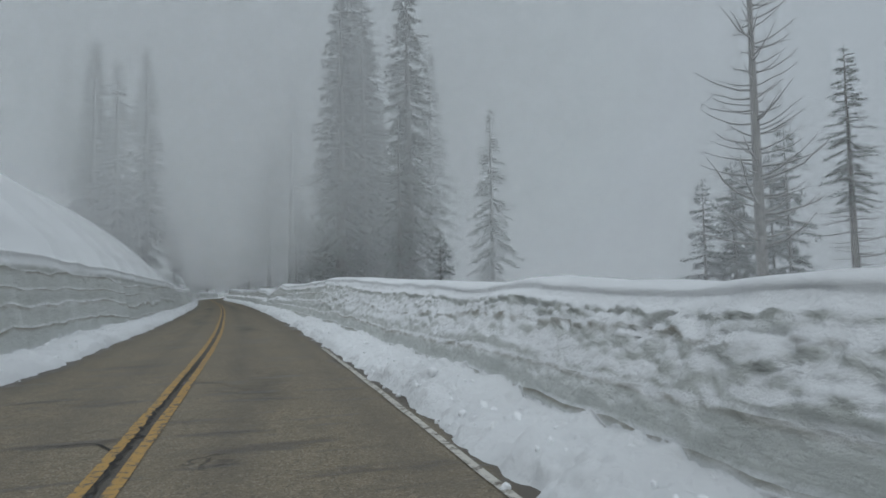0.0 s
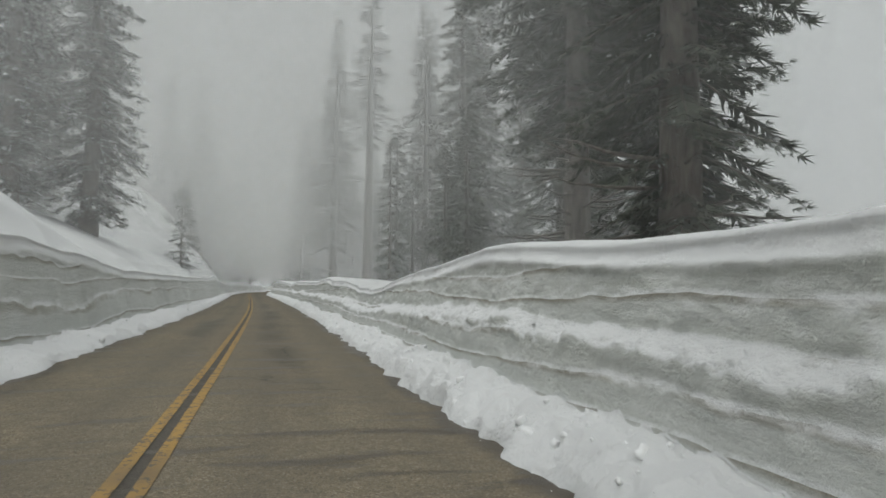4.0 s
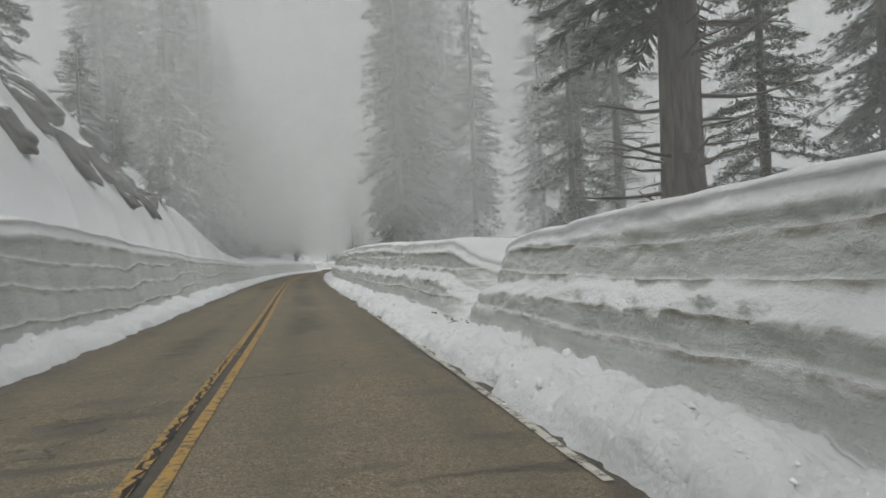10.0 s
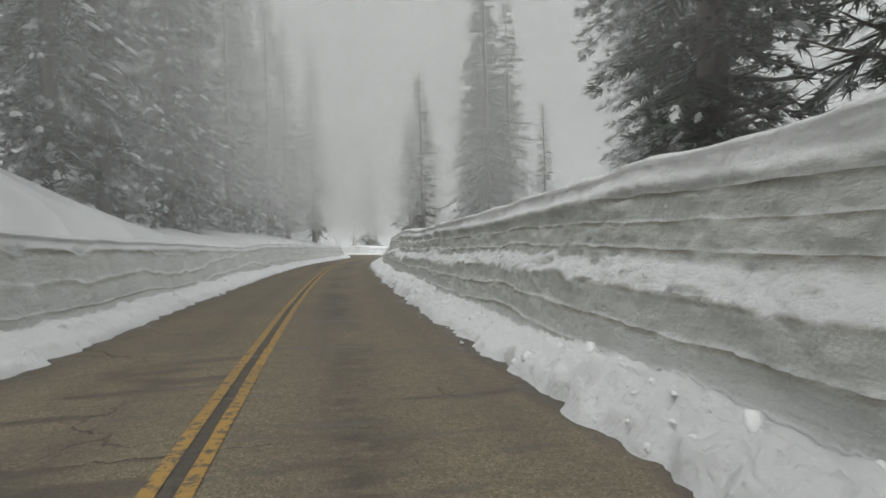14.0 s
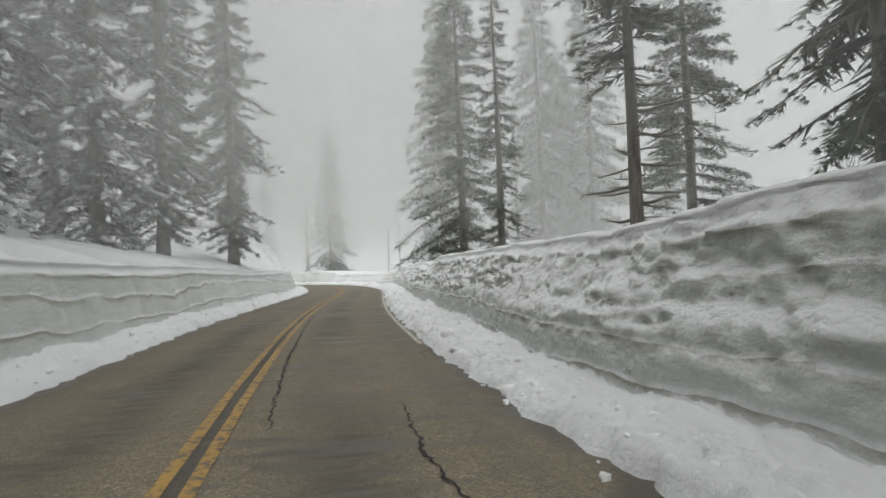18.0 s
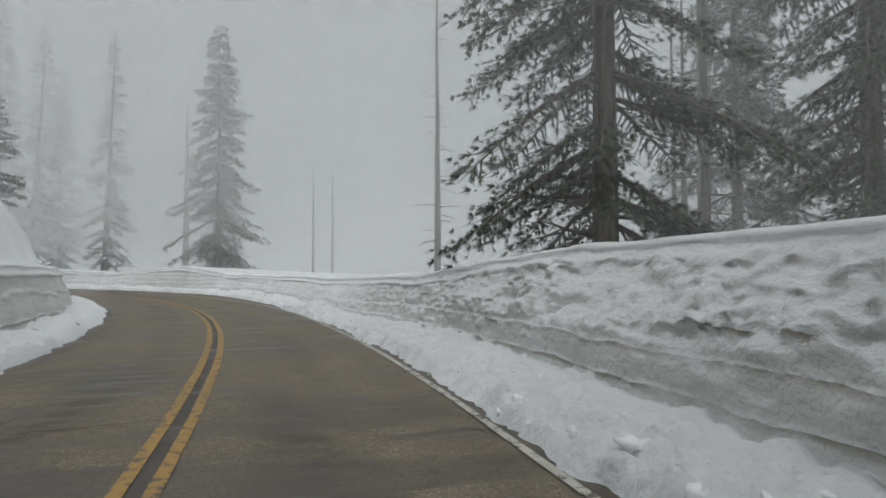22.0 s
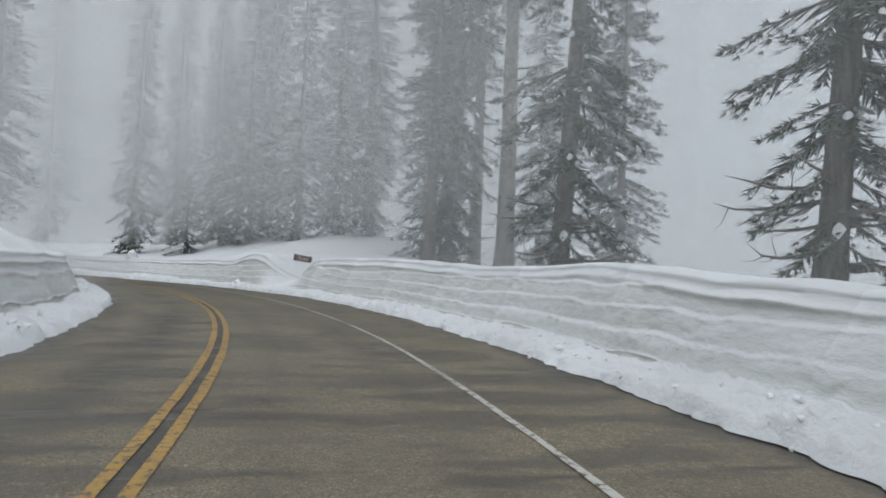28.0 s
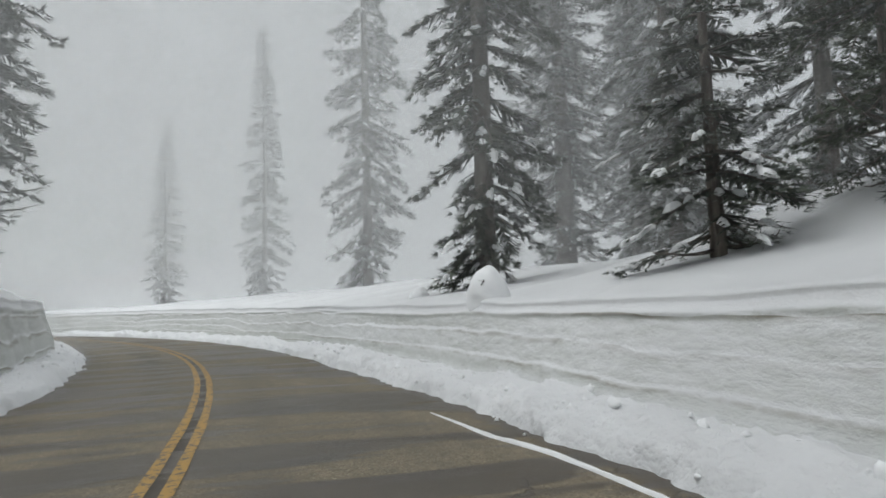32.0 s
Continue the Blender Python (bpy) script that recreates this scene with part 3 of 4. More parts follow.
    back = beyond_right(s, xs + 0.3) if right else beyond_left(s, xs + 0.3)
    z_d = top + back + 0.012 * vnoise(s * 1.1, xs * 1.2, seed + 16)
    if right:
        z_d = z_d + np.maximum(np.interp(s, [296, 302, 305, 306.5, 308, 310, 316, 320], [0.0, 1.9, 1.8, 1.55, 1.55, 1.8, 1.85, 0.0]) - top, 0) * smooth(0.3, 4.5, xs)
        z_d = z_d - 0.42 * np.exp(-((s - 309.6) / 1.2) ** 2 - ((xs - 1.9) / 1.4) ** 2)
        z_d = z_d + (np.maximum(1.75 - top, 0) * ((s > 108) & (s < 116))) * smooth(0.3, 4.0, xs)
    # the far side of the slope runs down to the open ground
    xs = np.concatenate([xs[0], [46.0, 56.0, 74.0]])[None]
    lat_d = np.concatenate([lat_d, lip + 0.55 + xs[:, -3:]], 1)
    z_d = np.concatenate([z_d, z_d[:, -1:] * 0.8 - 0.3, z_d[:, -1:] * 0.3 - 0.8, 0 * z_d[:, -1:] - 2.6], 1)

    lats = np.concatenate([lat_a, lat_b, lat_c, lat_d], 1)
    z = np.concatenate([z_a, z_b, z_c, z_d], 1)
    vcode = np.concatenate([q[0], 1 + p[0], 2 + a[0], 3 + xs[0] * 0.02])
    ns, m = lats.shape
    x, y = on_road(s, side * lats)
    v = np.stack([x, y, z], -1).reshape(-1, 3)
    idx = np.arange(ns * m).reshape(ns, m)
    f = np.stack([idx[:-1, :-1], idx[:-1, 1:], idx[1:, 1:], idx[1:, :-1]], -1).reshape(-1, 4)
    if not right:
        f = f[:, ::-1]
    u = np.zeros((ns, m))
    u[:, len(q[0]):len(q[0]) + len(p[0])] = layer
    uv = np.stack([u, np.repeat(vcode[None], ns, 0)], -1).reshape(-1, 2)
    name = "snow_bank_right" if right else "snow_bank_left"
    ob = new(name, mesh_of(name, v, f, [BANK], uv))
    crust = np.zeros((ns, m))
    na, nb = len(q[0]), len(p[0])
    crust[:, :na] = 0.9
    crust[:, na:na + nb] = np.clip(0.15 + 0.7 * rough + 0.5 * torn + laid, 0.15, 1.0) if right else 0.3
    crust[:, na + nb:] = 0.08
    layer_b = ob.data.uv_layers.new(name="crust")
    idx = np.zeros(len(ob.data.loops), np.int32)
    ob.data.loops.foreach_get("vertex_index", idx)
    layer_b.data.foreach_set("uv", np.stack([crust, 0 * crust], -1).reshape(-1, 2)[idx].astype(np.float32).ravel())
    tagged(ob, "tall ploughed snow bank with a dirty layered cut face and a white cap", "snow bank", kind="structure")


build_ground()
build_road()
build_bank(1)
build_bank(-1)


def build_clumps():
    """Loose lumps of snow that have rolled on to the road's edge and the berm."""
    rng = np.random.default_rng(4)
    base = bmesh.new()
    bmesh.ops.create_icosphere(base, subdivisions=2, radius=1)
    unit = np.array([v.co[:] for v in base.verts])
    tris = np.array([[v.index for v in f.verts] for f in base.faces])
    base.free()
    verts, faces, n = [], [], 0
    for k in range(3600):
        side = 1 if rng.random() < 0.72 else -1
        s = rng.uniform(-4, 345)
        edge = float(right_edge(s)) if side > 0 else -float(left_edge(s))
        off = max(rng.normal(0.30, 0.26), -0.12 - abs(rng.normal(0, 0.10)))
        r = float(np.clip(rng.lognormal(-3.75, 0.55), 0.010, 0.085)) * (0.6 if off < -0.02 else 1.0) * (1.25 if 186 < s < 226 else 1.0)
        d = 1 + 0.28 * np.sin(unit @ rng.normal(0, 2.2, (3, 1)) + rng.uniform(0, 6)) + 0.2 * np.sin(unit @ rng.normal(0, 4.5, (3, 1))) + rng.uniform(-0.08, 0.08, (len(unit), 1))
        pts = unit * d * r * rng.uniform(0.6, 1.3, 3)
        x, y = on_road(s, side * (edge + off))
        row = min(np.searchsorted(BERM[side][0], s), len(BERM[side][0]) - 1)
        z0 = max(float(np.interp(edge + off, BERM[side][1][row], BERM[side][2][row])), float(crown_z(edge + off)))
        pts = pts + [x, y, z0 + (r * 0.25 if off < 0.0 else -r * 0.2)]
        verts.append(pts)
        faces.append(tris + n)
        n += len(pts)
    ob = new("snow_clumps", mesh_of("snow_clumps", np.concatenate(verts), np.concatenate(faces), [SNOW], None, True))
    tagged(ob, "loose lumps of ploughed snow along the edge of the asphalt", "snow clumps", kind="stuff")


build_clumps()


# ---- trees ----
def tube(path, radii, sides=7):
    """Rings along a path; returns vertices and quads."""
    path, radii = np.asarray(path, float), np.asarray(radii, float)
    d = np.gradient(path, axis=0)
    d /= np.linalg.norm(d, axis=1)[:, None] + 1e-9
    ref = np.where(np.abs(d[:, 2:3]) > 0.9, [[1.0, 0, 0]], [[0, 0, 1.0]])
    u = np.cross(d, ref)
    u /= np.linalg.norm(u, axis=1)[:, None] + 1e-9
    w = np.cross(d, u)
    a = np.linspace(0, 2 * np.pi, sides, endpoint=False)
    v = path[:, None] + radii[:, None, None] * (np.cos(a)[None, :, None] * u[:, None] + np.sin(a)[None, :, None] * w[:, None])
    n = len(path)
    i, j = np.meshgrid(np.arange(n - 1), np.arange(sides), indexing="ij")
    j2 = (j + 1) % sides
    f = np.stack([i * sides + j, i * sides + j2, (i + 1) * sides + j2, (i + 1) * sides + j], -1).reshape(-1, 4)
    return v.reshape(-1, 3), f


class Pile:
    """Gathers vertices and faces of one mesh."""

    def __init__(self):
        self.v, self.f, self.n = [], [], 0

    def put(self, v, f):
        self.v.append(v)
        self.f.append(np.asarray(f) + self.n)
        self.n += len(v)

    def mesh(self, name, mats, smooth=True):
        return mesh_of(name, np.concatenate(self.v), np.concatenate(self.f), mats, None, smooth)


def sprays(points, ways, sizes, rng):
    """Needle sprays: five thin blades that fan out from each point."""
    n = len(points)
    side = np.cross(ways, rng.normal(0, 1, (n, 3)) * [1, 1, 0.35] + [0, 0, 1.2])
    side /= np.linalg.norm(side, axis=1)[:, None] + 1e-9
    verts, faces = [], []
    for k, (turn, share) in enumerate(((0.0, 1.0), (0.5, 0.9), (-0.5, 0.9), (1.0, 0.7), (-1.0, 0.7))):
        start = points + ways * (sizes * (0.3 - 0.06 * k))[:, None]
        tip = start + (ways * np.cos(turn) + side * np.sin(turn)) * (sizes * share * 0.8)[:, None] + rng.normal(0, 0.06, (n, 3)) * sizes[:, None]
        wide = (side * np.cos(turn) - ways * np.sin(turn)) * (sizes * 0.075)[:, None]
        verts.append(np.stack([start - wide, start + wide, tip], 1).reshape(-1, 3))
        faces.append(np.arange(n * 3).reshape(n, 3) + k * n * 3)
    return np.concatenate(verts), np.concatenate(faces)


def fronds(path, r, ln, out, across, droop, rng, teeth, fine=False):
    """A bough's flat, ragged fan: side branchlets that taper away from the limb on both hands. fine: each branchlet is slim and set with needle tufts, which come back as points, ways and sizes."""
    q = (np.arange(teeth) + rng.uniform(0.1, 0.9, teeth)) / teeth * 0.86 + 0.10
    half = (0.18 if fine else 0.5) / teeth
    verts, tufts, ways, sizes = [], [], [], []
    for sgn in (-1.0, 1.0):
        a = np.stack([np.interp(np.clip(q - half, 0, 1), r, path[:, i]) for i in range(3)], -1)
        b = np.stack([np.interp(np.clip(q + half, 0, 1), r, path[:, i]) for i in range(3)], -1)
        wide = (0.13 + 0.25 * ln * (1.1 - q) ** 0.8) * rng.uniform(0.55, 1.2, teeth)
        ahead = wide * rng.uniform(0.45, 1.0, teeth)
        tip = b + across * (sgn * wide)[:, None] + out * ahead[:, None]
        tip[:, 2] -= droop * wide * rng.uniform(0.4, 1.3, teeth)
        verts.append(np.stack([a, b, tip], 1).reshape(-1, 3))
        if fine:
            for share in (0.12, 0.36, 0.6, 0.84, 1.0):
                way = tip - b
                way /= np.linalg.norm(way, axis=1)[:, None] + 1e-9
                tufts.append(b + (tip - b) * np.clip(share + rng.uniform(-0.1, 0.1, teeth), 0, 1)[:, None] + rng.normal(0, 0.025, (teeth, 3)))
                ways.append(way * 0.9 + rng.normal(0, 0.25, (teeth, 3)))
                sizes.append(rng.uniform(0.11, 0.19, teeth))
    verts = np.concatenate(verts)
    fan = verts, np.arange(len(verts)).reshape(-1, 3)
    return (fan, tufts, ways, sizes)


def trunk_path(height, rng, lean=0.0, bend=0.0, n=14):
    t = np.linspace(0, 1, n)
    x = lean * height * t + bend * np.sin(t * np.pi * 1.3) + 0.004 * height * np.cumsum(rng.normal(0, 0.5, n)) * 0.3
    y = 0.004 * height * np.cumsum(rng.normal(0, 0.5, n)) * 0.3
    return np.stack([x, y, height * t - 0.6], -1)


def make_conifer(name, seed, height, reach, bare, girth, needles, bark, thick=1.0, droop=0.35, dead_low=0.0, gappy=0.15, load=0.0, lean=0.0, bend=0.0, label="", one_sided=0.0, spray=0.42, taper=0.72, fine=False):
    """A fir or pine: trunk, limbs and a crown of needle sprays. bare: share of the trunk with no green limbs; gappy: share of missing limbs; load: snow on the boughs."""
    rng = np.random.default_rng(seed)
    tree = new(name)
    tp = trunk_path(height, rng, lean, bend)
    t = np.linspace(0, 1, len(tp))
    rad = girth * (1 - t) ** 0.85 + 0.012
    rad[0] *= 1.25
    v, f = tube(tp, rad, 12)
    part("trunk", mesh_of("trunk", v, f, [bark]), tree)
    limbs, green, snow = Pile(), Pile(), Pile()
    z = height * bare + 0.2
    P, D, S = [], [], []
    while z < height * 0.985:
        u = z / height
        w = (u - bare) / (1 - bare)
        length = reach * (1 - w) ** taper * min(1, 0.55 + 2.2 * w) + 0.12
        count = 5 if height > 14 else 4
        for k in range(count):
            az = rng.uniform(0, 2 * np.pi)
            if rng.random() < gappy or (one_sided and np.cos(az) < -0.2 and rng.random() < one_sided):
                continue
            ln = length * rng.uniform(0.6, 1.15)
            out = np.array([np.cos(az), np.sin(az), 0.0])
            across = np.cross(out, [0, 0, 1.0])
            rise = 0.42 * (w - 0.35) - droop * 0.4 + rng.normal(0, 0.1)
            n = 5
            r = np.linspace(0, 1, n)
            base = np.array([np.interp(u, t, tp[:, i]) for i in range(3)])
            base[2] = z - 0.6
            path = base + np.outer(r * ln, out) + np.outer(ln * (rise * r - droop * 0.55 * r ** 2 + 0.22 * droop * r ** 4), [0, 0, 1])
            path += rng.normal(0, 0.02 * ln, (n, 3)) * r[:, None]
            vv, ff = tube(path, (0.010 + 0.016 * ln) * (1 - r) ** 0.8 + 0.004, 3)
            limbs.put(vv, ff)
            if ln > 0.35:
                fan, tufts, ways, sizes = fronds(path, r, ln, out, across, droop, rng, min(20, int(5 + 4.5 * ln)), fine)
                green.put(*fan)
                P += tufts
                D += ways
                S += sizes
            m = max(4, int(ln * 9.5 * thick * 0.5))
            q = rng.uniform(0.18, 1.0, m) ** 0.8
            pts = np.stack([np.interp(q, r, path[:, i]) for i in range(3)], -1)
            sgn = rng.choice([-1.0, 1.0], m)
            reach_out = (0.12 + 0.30 * ln * (1.05 - q)) * rng.uniform(0.0, 1.0, m)
            pts = pts + across * (sgn * reach_out)[:, None] + rng.normal(0, 0.04 * (1 + 0.3 * ln), (m, 3))
            pts[:, 2] -= reach_out * droop * 0.9
            dirs = out * 0.75 + across * (sgn * rng.uniform(0.2, 0.95, m))[:, None] + np.stack([0 * q, 0 * q, -droop * rng.uniform(0.0, 1.0, m) + 0.12], -1)
            dirs /= np.linalg.norm(dirs, axis=1)[:, None]
            P.append(pts)
            D.append(dirs)
            S.append(spray * rng.uniform(0.65, 1.25, m) * (0.75 + 0.25 * min(1, ln / 1.5)))
            if load and ln > 0.5 and rng.random() < load:
                for _ in range(max(1, int(ln * 1.9 * load))):
                    c = rng.uniform(0.35, 0.98)
                    ctr = np.array([np.interp(c, r, path[:, i]) for i in range(3)]) + across * rng.uniform(-0.25, 0.25) * ln * (1.1 - c)
                    d = np.array([np.interp(min(c + 0.06, 1), r, path[:, i]) for i in range(3)]) - np.array([np.interp(c - 0.06, r, path[:, i]) for i in range(3)])
                    d /= np.linalg.norm(d) + 1e-9
                    size = rng.uniform(0.10, 0.24) * (0.6 if height < 10 else 0.85)
                    ring = np.linspace(0, 2 * np.pi, 7, endpoint=False)
                    wob = rng.uniform(0.7, 1.2, 7)
                    disc = np.outer(np.cos(ring) * wob, d * size * 1.7) + np.outer(np.sin(ring) * wob, across * size * 0.75)
                    vs = np.concatenate([ctr + disc - [0, 0, 0.03], ctr + disc * 0.6 + [0, 0, 0.05], [ctr + [0, 0, 0.075]]])
                    fs = [[a, (a + 1) % 7, 7 + (a + 1) % 7, 7 + a] for a in range(7)] + [[7 + a, 7 + (a + 1) % 7, 14, 14] for a in range(7)]
                    snow.put(vs, fs)
        z += (0.26 + 0.10 * (1 - w)) * (1.0 if height < 16 else 1.25) * rng.uniform(0.8, 1.2)
    pts, dirs, sizes = np.concatenate(P), np.concatenate(D), np.concatenate(S)
    green.put(*sprays(pts, dirs, sizes, rng))
    # bare dead limbs under the crown
    for k in range(int(dead_low)):
        zz = height * rng.uniform(max(0.04, bare * 0.25), max(bare, 0.12))
        az = rng.uniform(0, 2 * np.pi)
        ln = rng.uniform(0.7, 2.4) * min(1.4, girth * 3 + 0.3)
        one = Pile()
        crooked(one, np.array([np.interp(zz / height, t, tp[:, 0]), np.interp(zz / height, t, tp[:, 1]), zz - 0.6]), az, ln, rng, -0.25)
        part("dead_limb", one.mesh("dead_limb", [bark]), tree)
    tagged(part("branchwood", limbs.mesh("branchwood", [bark]), tree), kind="stuff")
    tagged(part("crown", green.mesh("crown", [needles], False), tree), kind="stuff")
    if snow.n:
        me = bpy.data.meshes.new("snow_load")
        me.from_pydata(np.concatenate(snow.v).tolist(), [], [list(dict.fromkeys(q)) for q in np.concatenate(snow.f).tolist()])
        me.materials.append(SNOW)
        tagged(part("snow_load", me, tree, "patches of fresh snow lying on the boughs"), kind="stuff")
    return tagged(tree, label, "tree")


def crooked(pile, base, az, ln, rng, sag, rise=0.1):
    """A bare limb with a few twigs."""
    n = 6
    r = np.linspace(0, 1, n)
    out = np.array([np.cos(az), np.sin(az), 0])
    path = base + np.outer(r * ln, out) + np.outer(ln * (rise * r + sag * r * (1 - 0.75 * r)), [0, 0, 1]) + np.cumsum(rng.normal(0, 0.035 * ln, (n, 3)), 0) * r[:, None]
    v, f = tube(path, (0.012 + 0.018 * ln) * (1 - r) ** 0.7 + 0.004, 5)
    pile.put(v, f)
    for k in range(3 + int(ln * 1.5)):
        c = rng.uniform(0.3, 0.95)
        p0 = np.array([np.interp(c, r, path[:, i]) for i in range(3)])
        d = out * rng.uniform(0.3, 1) + rng.normal(0, 0.55, 3)
        d /= np.linalg.norm(d)
        tl = ln * rng.uniform(0.12, 0.32)
        bend = p0 + d * tl * 0.5 + rng.normal(0, 0.05 * tl, 3)
        v, f = tube([p0, bend, p0 + d * tl + [0, 0, 0.12 * tl]], [0.010 + 0.003 * ln, 0.008, 0.003], 3)
        pile.put(v, f)


def make_snag(name, seed, height, girth, limbs_n, reach, upward, label, lean=0.0):
    """A dead, bare tree."""
    rng = np.random.default_rng(seed)
    tree = new(name)
    tp = trunk_path(height, rng, lean)
    t = np.linspace(0, 1, len(tp))
    v, f = tube(tp, girth * (1 - t) ** 0.8 + 0.02, 10)
    part("trunk", mesh_of("trunk", v, f, [DEAD]), tree)
    for k in range(limbs_n):
        pile = Pile()
        u = 0.12 + 0.86 * (k + rng.uniform(0, 1)) / limbs_n
        base = np.array([np.interp(u, t, tp[:, 0]), np.interp(u, t, tp[:, 1]), u * height - 0.6])
        crooked(pile, base, rng.uniform(0, 2 * np.pi), reach * (1.08 - u) ** 0.6 * rng.uniform(0.5, 1.1), rng, -upward, 0.05 + upward * 0.9)
        part("limb", pile.mesh("limb", [DEAD]), tree)
    return tagged(tree, label, "tree")


def footed(s, lat):
    x, y = on_road(s, lat)
    return float(x), float(y), bank_height(s, lat)


def plant(kind, rows, group):
    """Trees of one kind at (metres along, metres to the right, height, turn)."""
    ob, full = kind
    for k, (s, lat, high, turn) in enumerate(rows):
        x, y, z = footed(s, lat)
        g = high / full
        w = 0.5 * (g + math.sqrt(g)) if g < 1 else math.sqrt(g)
        m = pose(x, y, z, 0, 0, turn) @ Matrix.Diagonal((w, w, g, 1))
        if "used" not in ob:
            ob.matrix_basis = m
            ob["used"] = 1
            made = ob
        else:
            made = copy_thing(ob, m)
        tagged(made, group=group)
    return ob


FIR_TALL = (make_conifer("fir_tree", 11, 28, 3.2, 0.06, 0.31, FROSTED, BARK, 2.7, 0.5, 12, 0.10, 0.35, label="tall dense dark green fir with snow-dusted boughs", spray=0.32), 28)
FIR_MASS = (make_conifer("fir_tree", 12, 32, 3.9, 0.05, 0.50, RIMED_HAZY, BARK, 2.3, 0.55, 8, 0.06, 0.55, label="massive conical fir whitened by snow and painted haze", spray=0.34), 32)
FIR_SLIM = (make_conifer("fir_tree", 13, 13, 1.3, 0.08, 0.15, NEEDLES, BARK, 4.2, 0.45, 8, 0.18, 0.0, label="slim dark fir with short ragged boughs", spray=0.22), 13)
FIR_OPEN = (make_conifer("fir_tree", 14, 16, 2.4, 0.05, 0.20, GREEN, BARK, 2.0, 0.38, 10, 0.12, 0.0, label="open-branched dark green fir with a straight trunk", spray=0.20, fine=True), 16)
FIR_OPEN_B = (make_conifer("fir_tree", 24, 15, 3.6, 0.03, 0.24, GREEN, BARK, 2.5, 0.55, 6, 0.16, 0.0, label="broad dark fir with drooping layered boughs", spray=0.155, fine=True), 15)
FIR_YOUNG = (make_conifer("young_fir", 15, 6.5, 1.75, 0.02, 0.09, FROSTED, BARK, 9.5, 0.3, 0, 0.03, 0.25, label="young dark green fir standing in the snow", spray=0.165), 6.5)
FIR_SNOWY = (make_conifer("fir_tree", 16, 22, 2.7, 0.03, 0.25, RIMED_HAZY, BARK, 3.0, 0.5, 6, 0.06, 0.9, label="fir with boughs heavily laden with snow", spray=0.31), 22)
PINE_BIG = (make_conifer("big_fir", 17, 36, 4.7, 0.17, 0.50, NEEDLES, BARK_RED, 3.0, 0.42, 34, 0.2, 0.05, label="huge old fir with a thick brown trunk and dead lower limbs", spray=0.26), 36)
PINE_BARE = (make_conifer("tall_pine", 18, 38, 3.0, 0.42, 0.52, NEEDLES, BARK_RED, 2.1, 0.3, 16, 0.3, 0.0, label="tall pine with a long bare brown trunk", spray=0.27), 38)
PINE_TUFT = (make_conifer("pine_tree", 19, 12, 1.7, 0.36, 0.15, NEEDLES, BARK, 3.0, 0.3, 26, 0.2, 0.0, label="slender pine with a bare trunk and a tufted top", spray=0.22), 12)
PINE_LIMBS = (make_conifer("pine_tree", 20, 24, 2.8, 0.34, 0.34, NEEDLES, BARK, 2.2, 0.3, 40, 0.35, 0.0, label="pine with long bare crooked lower limbs", spray=0.26), 24)
FIR_LEAN = (make_conifer("fir_tree", 21, 22, 2.5, 0.06, 0.30, FROSTED, BARK, 3.6, 0.65, 16, 0.15, 0.4, lean=0.08, label="leaning fir with ragged hanging boughs", one_sided=0.5, spray=0.27), 22)
FIR_SCANT = (make_conifer("fir_tree", 22, 18, 2.8, 0.08, 0.22, NEEDLES, DEAD, 3.4, 0.65, 24, 0.3, 0.0, label="half-dead thin fir with sparse drooping boughs", spray=0.22), 18)
FIR_DENSE = (make_conifer("fir_tree", 26, 24, 2.0, 0.03, 0.27, FROSTED, BARK, 5.0, 0.7, 4, 0.03, 0.8, label="dense narrow fir with hanging snow-dusted boughs", spray=0.26, taper=0.4), 24)
SNAG_BUSHY = (make_snag("dead_tree", 31, 24, 0.32, 120, 4.4, 0.55, "dead grey tree with many long bare upswept limbs"), 24)
SNAG_STOUT = (make_snag("dead_tree", 33, 24, 0.46, 80, 1.7, -0.2, "tall dead grey tree with short broken limbs"), 24)
SNAG_POLE = (make_snag("dead_tree", 32, 19, 0.19, 60, 1.7, -0.2, "bare dead pole-like tree with short broken limbs"), 19)

FIR_GREAT = (make_conifer("fir_tree", 28, 34, 4.2, 0.03, 0.44, GREEN, BARK, 5.6, 0.5, 10, 0.06, 0.12, label="great dark green fir with dense hanging boughs", spray=0.20), 34)
plant(FIR_GREAT, [(84, 15.4, 30, 0), (77, 23, 32, 70), (92, 24, 32, 140), (76, 19.5, 30, 20)], "large firs")
plant(SNAG_BUSHY, [(27.4, 29.6, 25, 20)], "trees beside the road")
plant(FIR_YOUNG, [(33.3, 31.1, 8.6, 0), (35.1, 40.9, 11, 80), (33, 33.4, 6, 200), (34.4, 34.8, 8, 60), (36, 40.2, 9.5, 250), (37, 38.5, 9, 140), (28.3, 10.2, 2.1, 10), (97.8, -5.9, 5.9, 30), (116, 29, 11, 0), (119, 33, 9, 50), (251.4, 26.6, 4.3, 20), (251.8, 31, 3.4, 90),
                 (130.6, -6.9, 2.0, 60), (133.4, -6.1, 1.3, 10), (136.5, -6.2, 2.2, 90), (126, -9.5, 4.2, 60), (131, -8.4, 3.6, 120), (137, -8.2, 4.2, 200), (250, -6.4, 4.6, 40)], "young firs")
plant(FIR_SLIM, [(37, 10.5, 12.5, 0), (84.3, 9.8, 13, 90), (182, 6.5, 13, 150), (201.5, 6.9, 12, 20), (180, 14.5, 10, 60), (231.5, -7.6, 9.5, 200), (119, -7.3, 9.5, 130)], "slim firs")
plant(FIR_SCANT, [(51.5, 23.5, 18, 40), (190, 11.5, 20, 100)], "thin firs")
